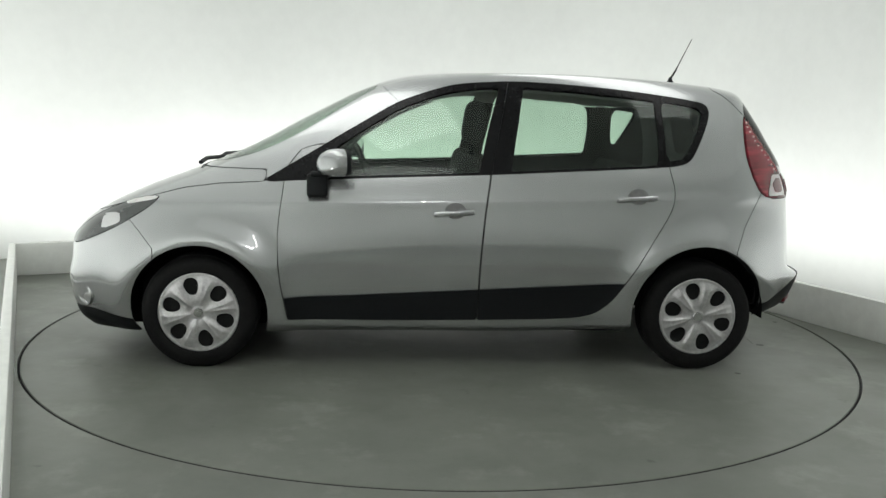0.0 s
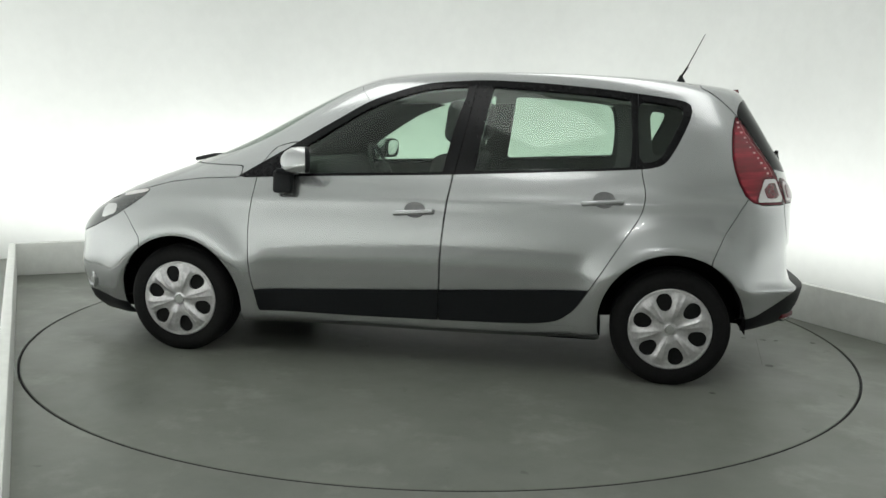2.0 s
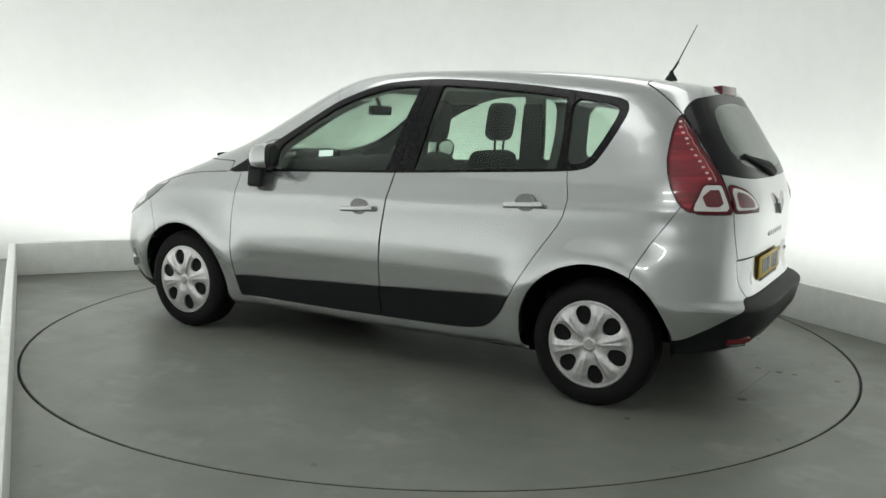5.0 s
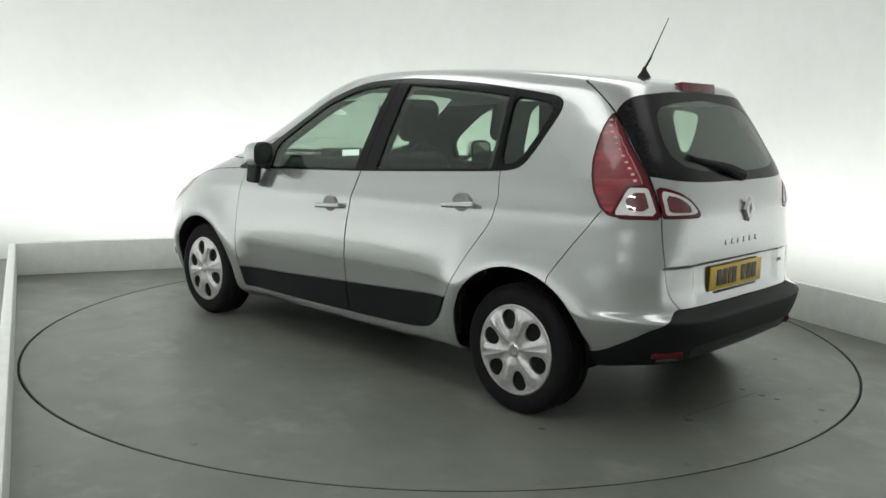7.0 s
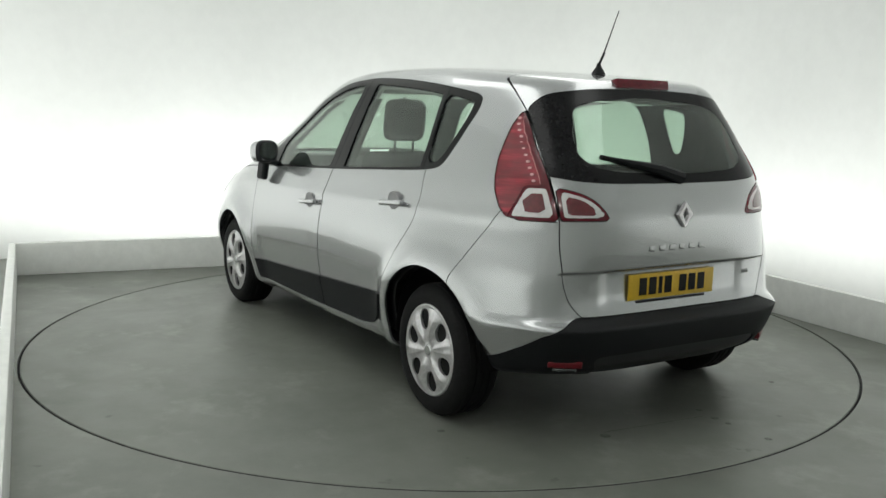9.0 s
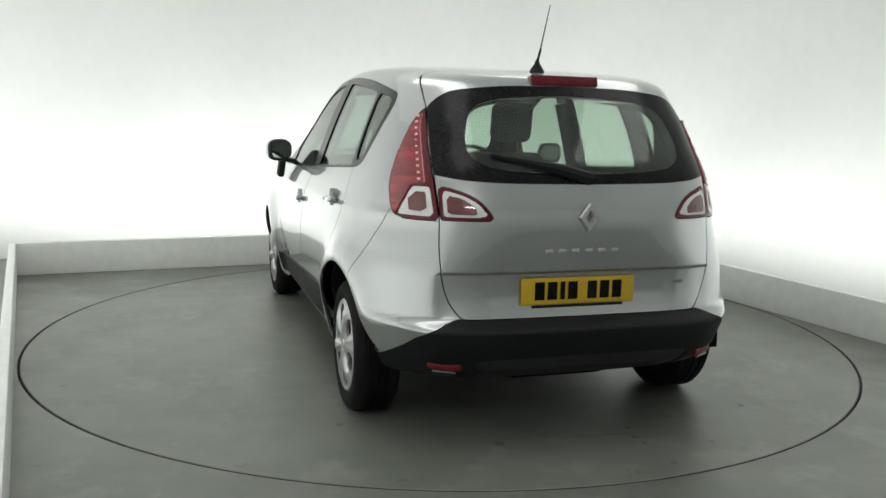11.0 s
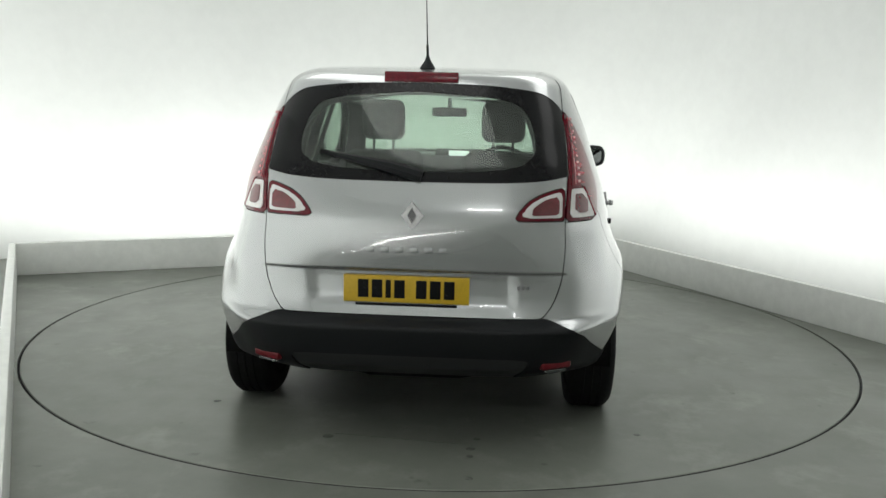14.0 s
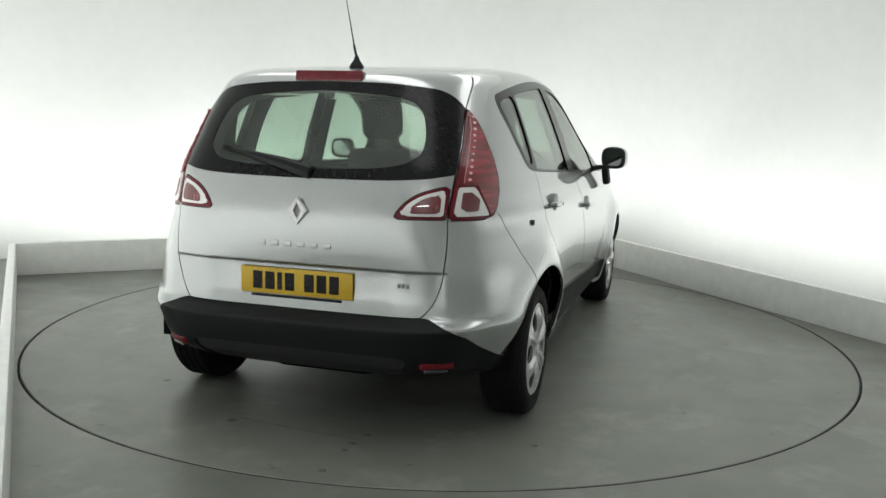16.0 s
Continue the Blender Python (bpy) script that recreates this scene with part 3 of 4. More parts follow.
def build_car():
    car = new("car")
    tagged(car, "silver five-door compact people carrier parked on the turntable", "car")

    def pair(name, skin, material, label="", **kw):
        obs = []
        for s in (1, -1):
            obs.append(panel(name, skin if s > 0 else mirrored(skin), material, car, label, **kw))
        return obs

    skin = half_shell()
    gap = 0.0022

    def take(skin, test, spare=gap):
        """Take a region out of the skin with a narrow joint round it."""
        g = test(*skin[0].T)
        got, rest = cut(skin, g + spare)
        g = test(*rest[0].T)
        _, rest = cut(rest, g - spare)
        return got, rest

    def where(*conds):
        return np.max(np.stack(conds), 0)

    # wheel openings
    for wx, r, zc in ((WB, 0.362, 0.305), (-WB, 0.372, 0.325)):
        x, y, z = skin[0].T
        _, skin = cut(skin, where(np.hypot(x - wx, z - zc) - r, 0.45 - y))
    whole = skin

    def inner_edge(z):
        return np.interp(z, [p[0] for p in LAMP_INNER], [p[1] for p in LAMP_INNER])

    # glass
    screen, skin = take(skin, lambda x, y, z: where(inside(SCREEN, y, z), 0.2 - x))
    dlo, skin = take(skin, lambda x, y, z: where(inside(DLO, x, z), 0.4 - y), 0.001)
    panes = []
    for name, line in (("front_door_window", PANE_FRONT), ("rear_door_window", PANE_REAR), ("quarter_window", PANE_QUARTER)):
        p, dlo = take(dlo, lambda x, y, z: inside(line, x, z, 1), 0.0005)
        panes.append((name, p))
    tail_glass, skin = take(skin, lambda x, y, z: where(inside(REAR_GLASS, y, z), y + 0.006 - inner_edge(z), x + 1.3), 0.001)
    rear_pane, frit = take(tail_glass, lambda x, y, z: inside(REAR_PANE, y, z), 0.0005)
    # lamps
    def lamp_out(x, y, z):
        xe = np.interp(z, [p[0] for p in LAMP_EDGE], [p[1] for p in LAMP_EDGE])
        return where(x - xe, inner_edge(z) - y, 0.946 - z, z - 1.395, x + 1.3)
    lo, skin = take(skin, lamp_out)
    li, skin = take(skin, lambda x, y, z: where(inside(LAMP_IN, y, z, 1), x + 1.3))
    hl, skin = take(skin, lambda x, y, z: where(inside(HEADLAMP, x, z), 0.42 - y))
    # doors, with the black lower cladding
    fd, skin = take(skin, lambda x, y, z: where(inside(DOOR_FRONT, x, z, 1), 0.4 - y))
    rd, skin = take(skin, lambda x, y, z: where(inside(DOOR_REAR, x, z, 1), 0.4 - y))

    def clad(x, y, z):
        zt = np.interp(-x, [-p[0] for p in CLAD_TOP], [p[1] for p in CLAD_TOP])
        return z - zt
    fc, fd = take(fd, clad, 0.001)
    rc, rd = take(rd, clad, 0.001)
    # tailgate, bumpers, bonnet, roof
    gate, skin = take(skin, lambda x, y, z: where(inside(GATE, y, z, 1), x + 1.46))

    def rear_low(x, y, z):
        top = np.interp(y, [0, 0.56, 0.60, 0.667, 0.721, 0.757, 0.80, 0.83, 0.95], [0.552, 0.552, 0.536, 0.512, 0.478, 0.432, 0.392, 0.366, 0.35])
        return where(z - top, x + 1.5)
    rb, skin = take(skin, rear_low, 0.0012)
    _, rb = cut(rb, rb[0][:, 2] - 0.283)

    diff, rb = take(rb, lambda x, y, z: where(inside([(-0.6, 0.25), (0.40, 0.25), (0.46, 0.31), (0.50, 0.382), (0.40, 0.392), (-0.6, 0.392)], y, z, 1), x + 1.7), 0.001)

    def rear_corner(x, y, z):
        line = np.interp(z, [0.3, 0.676, 0.801, 0.981, 1.0], [-1.50, -1.539, -1.599, -1.711, -1.72])
        return where(x - line, z - 1.0, x + 1.4)
    rcorner, skin = take(skin, rear_corner)
    bonnet, skin = take(skin, lambda x, y, z: where(1.0 - x, np.interp(x, [1.05, 1.24, 1.43, 1.58, 1.8, 2.1], [0.998, 0.985, 0.958, 0.917, 0.855, 0.76]) - z, z - 1.062))
    lip, skin = take(skin, lambda x, y, z: where(1.6 - x, z - 0.292 + 0.05 * np.clip((1.95 - x) / 0.3, 0, 1)), 0.001)
    grille, skin = take(skin, lambda x, y, z: where(inside([(-0.5, 0.34), (0.45, 0.34), (0.56, 0.40), (0.5, 0.47), (-0.5, 0.47)], y, z), 1.5 - x), 0.001)
    nose, skin = take(skin, lambda x, y, z: where(np.interp(z, [0.2, 0.65, 0.78, 0.9], [1.58, 1.575, 1.70, 1.95]) - x, z - 0.92))
    fender, skin = take(skin, lambda x, y, z: where(0.8 - x, z - 1.02, np.where(z < 0.30, 0.99 - x, -1)), 0.0015)
    roof, skin = take(skin, lambda x, y, z: where(y - np.interp(x, [-1.5, -1.2, 0.2, 0.6], [0.50, 0.535, 0.56, 0.50]), 1.45 - z, x - 0.56), 0.0012)
    sill, skin = take(skin, lambda x, y, z: where(z - np.interp(x, [-1.0, -0.9, -0.7, 0.95], [0.30, 0.285, 0.275, 0.258]), np.abs(x) - 1.05), 0.0006)

    pillar, skin = take(skin, lambda x, y, z: where(0.311 + (z - 1.438) * 1.06 - x, 0.98 - z), 0.0015)
    pair("a_pillar", pillar, PAINT, "silver windscreen pillar")
    pair("side_frame", skin, PAINT, "silver roof rail, pillars and quarter panel")
    pair("fender", fender, PAINT)
    pair("sill", sill, PAINT, "silver sill below the doors")
    panel("roof", both(roof), PAINT, car)
    panel("bonnet", both(bonnet), PAINT, car)
    nose_ob = panel("front_bumper", both(nose), PAINT, car)
    panel("lower_lip", both(lip), BLACK_PLASTIC, nose_ob, "black plastic lower lip")
    panel("grille", both(grille), BLACK_PLASTIC, nose_ob, "black lower grille")
    gate_ob = panel("tailgate", both(gate), PAINT, car)
    rb_ob = panel("rear_bumper", both(rb), BLACK_PLASTIC, car, "grained black plastic rear bumper", lip=0.03)
    panel("diffuser", both(diff), GREY_PLASTIC, rb_ob, "dark grey inset lower panel", lip=0.02, out=-0.006)
    pair("bumper_corner", rcorner, PAINT, "silver painted bumper corner")

    # windows
    g = panel("windscreen", both(screen), GLASS, car, "tinted windscreen", lip=0.004, out=-0.004, shut=True)
    g.visible_shadow = False
    f1, dlo = take(dlo, lambda x, y, z: -0.195 - (z - 1.05) * 0.19 - x, 0.0016)
    f2, f3 = take(dlo, lambda x, y, z: -1.140 + 0.02 * (z - 1.2) - x, 0.0016)
    for (name, p), (fname, fskin) in zip(panes, (("front_window_frame", f1), ("rear_window_frame", f2), ("quarter_window_surround", f3))):
        for s in (1, -1):
            m = (lambda k: k) if s > 0 else mirrored
            fr = panel(fname, m(fskin), BLACK_GLOSS, car, "gloss black window frame and pillar", lip=0.025)
            o = panel(name, m(p), GLASS, fr, "green-tinted side glass", lip=0.004, out=-0.006, shut=True)
            o.visible_shadow = False
    fr = panel("rear_window_border", both(frit), BLACK_GLOSS, gate_ob, "black edge band of the rear window", lip=0.006)
    o = panel("rear_window", both(rear_pane), DUSTY_GLASS, gate_ob, "tinted rear window with a film of dust", lip=0.004, out=-0.001, shut=True)
    o.visible_shadow = False

    # doors
    for s in (1, -1):
        m = (lambda k: k) if s > 0 else mirrored
        for name, d, c, hx, hz in (("front_door", fd, fc, 0.0, 0.862), ("rear_door", rd, rc, -0.985, 0.952)):
            _, d = cut(d, cup_edge(d[0][:, 0] - hx, d[0][:, 2] - hz))
            ob = panel(name, m(d), PAINT, car, lip=0.010)
            panel("door_cladding", m(c), BLACK_PLASTIC, ob, "black plastic lower door cladding", out=0.008, lip=0.02)
            y = d[0][np.argmin((d[0][:, 0] - hx) ** 2 + (d[0][:, 2] - hz) ** 2), 1]
            # the recess is coloured darker than the door to stand for its shade
            part("handle_cup", cup_mesh(hx, s, y, hz), CUP, ob, "scooped finger recess, its shade put in as dark grey")
            bar = box(0.218, 0.020, 0.028, 0.009, (hx + 0.006, s * (y + 0.017), hz - 0.007), (0, 4.5, -1.5 * s))
            for k in (-0.085, 0.085):
                bar = joined(bar, box(0.035, 0.026, 0.022, 0.006, (hx + 0.006 + k, s * (y + 0.008), hz - 0.007 - k * 0.08)))
            part("door_handle", bar, PAINT, ob, "silver bar door handle")

    # tail lamps: red lens over the corner, pale lower unit with a dark core, inner unit on the tailgate
    lens_low, _ = cut(lo, lo[0][:, 2] - 1.082)
    for s in (1, -1):
        m = (lambda k: k) if s > 0 else mirrored
        lamp_ob = panel("tail_lamp", m(lo), DEEP_RED, car, "deep red wrap-round tail lamp", lip=0.02, out=0.001)
        up, _ = cut(lo, where(lamp_out(*lo[0].T) + 0.010, 1.088 - 2.2 * np.clip(lo[0][:, 1] - 0.702, 0, 1) - lo[0][:, 2]))
        panel("upper_lens", m(up), RED_LENS, lamp_ob, "bright red upper lens", lip=0.004, out=0.005)
        def guide(z):
            return np.interp(z, [1.09, 1.15, 1.30, 1.39], [0.660, 0.657, 0.641, 0.620])
        yi = guide(up[0][:, 2])
        band, _ = cut(up, up[0][:, 1] - yi)
        panel("inner_band", m(band), DEEP_RED, lamp_ob, "dark red inner band of the lens", lip=0.003, out=0.007)

        def on_lens(zz, dy):
            """A point on the lens beside the rib, and its normal."""
            near = np.abs(up[0][:, 2] - zz) < 0.02
            fit = np.polyfit(up[0][near, 1], up[0][near, 0], 2)
            yy = guide(zz) + dy
            return Vector((np.polyval(fit, yy), s * yy, zz)), Vector((-1, s * np.polyval(np.polyder(fit), yy), 0.35)).normalized()
        rib = []
        for zz in np.linspace(1.095, 1.37, 14):
            p, q = on_lens(zz, 0.0)
            rib.append(p + q * 0.006)
        part("pale_rib", tube(rib, 0.0028), LENS_PINK, lamp_ob, "thin pale rib in the lens")
        v = lens_low
        yy = np.interp(v[0][:, 2], [0.9, 1.2], [0.636, 0.636])
        ring, _ = cut(v, where(lamp_out(*v[0].T) + 0.016, v[0][:, 2] - 1.078 + 2.2 * np.clip(v[0][:, 1] - 0.700, 0, 1), yy - v[0][:, 1]))
        ring_ob = panel("clear_surround", m(ring), WHITE_LENS, lamp_ob, "frosted pale lens surround", lip=0.004, out=0.005)
        core, _ = cut(ring, where(ring[0][:, 2] - 1.057 + 1.2 * np.clip(ring[0][:, 1] - 0.690, 0, 1), 0.660 - ring[0][:, 1], ring[0][:, 1] - 0.716, 0.980 - ring[0][:, 2]))
        panel("lamp_core", m(core), SMOKE, lamp_ob, "smoked red indicator core", lip=0.004, out=0.008)
        # a column of small light guides in the upper lens
        for i in range(11):
            zz = 1.108 + i * 0.0255
            p, q = on_lens(zz, 0.017 - 0.0005 * i)
            p = p + q * 0.004
            b = box(0.016, 0.011, 0.005, 0.002, (0, 0, 0.002), seg=1)
            bmesh.ops.transform(b, matrix=Matrix.Translation(p) @ q.to_track_quat("Z", "Y").to_matrix().to_4x4(), verts=b.verts)
            part("light_guide", b, LENS_LED, lamp_ob)
        inner = panel("inner_lamp", m(li), DEEP_RED, gate_ob, "deep red inner tail lamp", lip=0.02, out=0.002)
        g1 = inside(LAMP_IN, li[0][:, 1], li[0][:, 2], 1)
        r2, _ = cut(li, where(g1 + 0.014, li[0][:, 1] - 0.606))
        panel("clear_surround", m(r2), WHITE_LENS, inner, "frosted pale lens surround", lip=0.004, out=0.006)
        g2 = inside([(0.590, 0.976), (0.585, 0.975), (0.483, 0.973), (0.470, 0.975), (0.488, 1.006), (0.533, 1.036), (0.585, 1.049), (0.590, 1.049)], r2[0][:, 1], r2[0][:, 2], 1)
        c2, _ = cut(r2, g2)
        panel("lamp_core", m(c2), SMOKE, inner, "red lamp core", lip=0.004, out=0.009)
        # headlamp
        h = panel("headlamp", m(hl), HEAD_DARK, car, "dark swept-back headlamp with clear lens", lip=0.02, out=0.001)
        x, y, z = hl[0].T
        hb, _ = cut(hl, where(inside([(1.865, 0.735), (1.85, 0.735), (1.76, 0.770), (1.757, 0.775), (1.766, 0.815), (1.77, 0.82), (1.855, 0.81), (1.862, 0.80)], x, z), 0.4 - y))
        if len(hb[0]) > 3:
            panel("reflector", m(hb), CHROME, h, "bright reflector", lip=0.004, out=0.003)
        hc, _ = cut(hl, where(inside([(1.53, 0.93), (1.585, 0.890), (1.66, 0.878), (1.73, 0.862), (1.76, 0.868), (1.66, 0.91)], x, z), 0.4 - y))
        if len(hc[0]) > 3:
            panel("indicator_lens", m(hc), WHITE_LENS, h, "clear upper indicator lens", lip=0.004, out=0.003)
        fog = lathe([(0.001, 0.012), (0.030, 0.010), (0.052, 0.002), (0.056, 0.013), (0.066, 0.010), (0.070, -0.03)], 32, "x")
        bmesh.ops.transform(fog, matrix=Matrix.Translation((1.981, s * 0.757, 0.372)) @ pose(0, 0, 0, 0, 4, s * 48), verts=fog.verts)
        part("fog_lamp", fog, CHROME, nose_ob, "round chrome-ringed fog lamp")

    # cabin lining just inside the skin
    g = whole
    x, y, z = g[0].T
    keep, _ = cut(g, where(x - 1.15, 0.25 - z, -1.93 - x))
    for test in (lambda x, y, z: where(inside(SCREEN, y, z), 0.2 - x),
                 lambda x, y, z: where(inside(PANE_FRONT, x, z) - 0.004, 0.4 - y),
                 lambda x, y, z: where(inside(TRIM_REAR, x, z, 1), 0.4 - y),
                 lambda x, y, z: where(inside(TRIM_QUARTER, x, z, 1), 0.4 - y),
                 lambda x, y, z: where(inside(REAR_PANE, y, z) - 0.012, x + 1.3)):
        _, keep = cut(keep, test(*keep[0].T))
    low, high = cut(keep, keep[0][:, 2] - 1.47)
    v, n, f = both(low)
    panel("cabin_lining", (v - n * 0.062, n, f), TRIM, car, "charcoal door cards and pillar trim", lip=0.003)
    v, n, f = both(high)
    panel("headliner", (v - n * 0.045, n, f), LINER, car, "pale grey roof lining", lip=0.003)
    bm = box(2.0, 1.46, 0.08, 0.03, (0.0, 0, 0.212))
    part("boot_floor", box(0.85, 1.1, 0.05, 0.02, (-1.5, 0, 0.36)), DARK, car, "dark boot floor underside")
    # added out of sight to keep light off the floor under the tail
    part("shade_tray", box(0.40, 1.20, 0.08, 0.03, (-1.60, 0, 0.345)), DARK, car, "unseen dark block added behind the axle to deepen the shade")
    part("floor_pan", bm, DARK, car, "dark underbody floor pan")
    part("engine_tray", box(0.95, 1.2, 0.06, 0.02, (1.50, 0, 0.20)), DARK, car)
    for wx in (WB, -WB):
        for s in (1, -1):
            bm = bmesh.new()
            arcs = []
            for i in range(25):
                a = radians(-4 + 188 * i / 24)
                arcs.append([bm.verts.new((wx + 0.376 * math.cos(a), s * yy, 0.315 + 0.376 * math.sin(a))) for yy in (0.60, 0.86)])
            c = bm.verts.new((wx, s * 0.60, 0.315))
            for p, q in zip(arcs, arcs[1:]):
                bm.faces.new((p[0], p[1], q[1], q[0]))
                bm.faces.new((p[0], q[0], c))
            part("wheel_well", bm, DARK, car, "black wheel-arch liner")
    build_wheels(car)
    build_fittings(car, gate_ob, rb_ob, gate, rb[0])
    build_cabin(car)
    return car


def cup_edge(dx, dz):
    return np.hypot(dx / 0.056, (dz - 0.004) / 0.043) * 0.05 - 0.05


def cup_mesh(hx, s, y, hz):
    bm = lathe([(0.001, -0.055), (0.034, -0.053), (0.046, -0.036), (0.0500, 0.001)], 36, "y")
    bmesh.ops.transform(bm, matrix=pose(hx, s * y, hz + 0.004) @ Matrix.Diagonal((1.12, s, 0.86, 1)), verts=bm.verts)
    return bm


GREY_PLASTIC = plain("dark_grey_plastic", (0.013, 0.0138, 0.015), 0.5, scale=90, bumps=0.1)
LENS_LED = plain("pale_pink_light_guide", (0.72, 0.36, 0.38), 0.15, coat=1.0)
# plain grey of the small marks, and painted shade in the handle recesses
CUP = plain("grey_mark_and_recess_shade", (0.24, 0.24, 0.245), 0.45, 0.3)
REFLECTOR = plain("dull_red_reflector", (0.13, 0.005, 0.010), 0.30, vary=0.2, spec=0.3)
LENS_PINK = plain("pink_light_guide", (0.50, 0.16, 0.17), 0.15, coat=1.0)


def build_wheels(car):
    w = 0.205
    tyre_prof = [(0.196, -w / 2 + 0.012), (0.205, -w / 2 + 0.002), (0.235, -w / 2 - 0.004), (0.27, -w / 2 + 0.002), (0.290, -w / 2 + 0.018), (0.300, -w / 2 + 0.04)]
    for k in (-0.055, -0.018, 0.018, 0.055):
        tyre_prof += [(0.302, k - 0.013), (0.302, k + 0.013), (0.295, k + 0.0135), (0.295, k + 0.0215)]
    tyre_prof += [(r, -o) for r, o in tyre_prof[5::-1]]
    tyre = lathe([(0.210 + (r - 0.196) * (TYRE_R - 0.210) / 0.106, o) for r, o in tyre_prof], 72, "y")
    base = part("wheel", lathe([(0.001, 0.05), (0.10, 0.05), (0.12, 0.03), (0.209, 0.03), (0.211, -0.09), (0.001, -0.09)], 48, "y"), DARK, car, "black steel wheel behind its cover")
    part("tyre", tyre, RUBBER, base, "black rubber tyre")
    # six-spoke cover: a dished disc with six openings
    nr, na = 44, 216
    rr = np.linspace(0.004, 0.219, nr)
    aa = np.linspace(0, 2 * math.pi, na, endpoint=False)
    R, A = np.meshgrid(rr, aa, indexing="ij")
    ph = (A * 6 / (2 * math.pi) + 0.5) % 1 - 0.5
    dish = 0.096 + 0.010 * np.sin(np.clip(R / 0.213, 0, 1) * math.pi) + 0.004 * np.exp(-((R - 0.208) / 0.006) ** 2) - 0.012 * np.clip((R - 0.209) / 0.010, 0, 1) ** 2
    dish += 0.010 * np.exp(-(ph / 0.20) ** 2) * np.clip((R - 0.03) / 0.05, 0, 1) * np.clip((0.20 - R) / 0.04, 0, 1)
    slot = np.sqrt((((A * 6 / (2 * math.pi)) % 1 - 0.5) * 2 * math.pi / 6 * R / 0.040) ** 2 + ((R - 0.144) / 0.050) ** 2)
    dish -= 0.006 * np.clip(1.5 - slot, 0, 0.5) * np.clip((0.192 - R) / 0.015, 0, 1)
    dish += 0.004 * np.exp(-((np.abs(ph) - 0.10) / 0.045) ** 2) * np.clip((R - 0.05) / 0.05, 0, 1) * np.clip((0.205 - R) / 0.04, 0, 1)
    dish += np.where(R < 0.032, 0.004, 0.0)
    v = np.stack([R * np.cos(A), dish, R * np.sin(A)], -1).reshape(-1, 3)
    i = np.arange(nr * na).reshape(nr, na)
    a, b, c, d = i[:-1].ravel(), i[1:].ravel(), np.roll(i, -1, 1)[1:].ravel(), np.roll(i, -1, 1)[:-1].ravel()
    f = np.concatenate([np.stack([a, b, c], 1), np.stack([a, c, d], 1)])
    n = np.zeros_like(v)
    fn = np.cross(v[f[:, 1]] - v[f[:, 0]], v[f[:, 2]] - v[f[:, 0]])
    if fn[:, 1].sum() < 0:
        f, fn = f[:, ::-1], -fn
    for k in range(3):
        np.add.at(n, f[:, k], fn)
    n /= np.linalg.norm(n, axis=1, keepdims=True)
    off = (A.ravel() * 6 / (2 * math.pi)) % 1 - 0.5
    wide = off * 2 * math.pi / 6 * R.ravel()
    r = R.ravel()
    half = 0.026 + 0.24 * np.clip(r - 0.097, 0, 0.07)
    hole = ((np.abs(wide) / half) ** 2.4 + (np.abs(r - 0.144) / 0.047) ** 2.4) ** (1 / 2.4) - 1
    _, cover = cut((v, n, f), hole)
    panel("wheel_cover", cover, COVER, base, "silver six-spoke wheel cover", lip=0.02)
    boss = lathe([(0.001, 0.107), (0.024, 0.107), (0.028, 0.102), (0.028, 0.08)], 28, "y")
    part("centre_cap", boss, CHROME, base, "round chrome centre cap")
    base.matrix_basis = pose(WB, 0.808, HUB_Z, 0, 14, 0)
    for x, s, t in ((-WB, 1, 14), (WB, -1, 5), (-WB, -1, 25)):
        copy_thing(base, pose(x, s * (0.808 if x > 0 else 0.795), HUB_Z, 0, t, 0 if s > 0 else 180))


def egg(rows, closed=True, n=32):
    """Loft rounded-box sections along x: (x, half width, half height, y shift, z shift)."""
    bm = bmesh.new()
    rings = []
    for x, w, h, dy, dz in rows:
        ring = []
        for i in range(n):
            a = 2 * math.pi * i / n
            c, s = math.cos(a), math.sin(a)
            q = (abs(c) ** 3 + abs(s) ** 3) ** (-1 / 3)
            ring.append(bm.verts.new((x, w * q * c + dy, h * q * s + dz)))
        rings.append(ring)
    for a, b in zip(rings, rings[1:]):
        for i in range(n):
            bm.faces.new((a[i], a[(i + 1) % n], b[(i + 1) % n], b[i]))
    if closed:
        bm.faces.new(rings[0])
        bm.faces.new(rings[-1])
    return bm


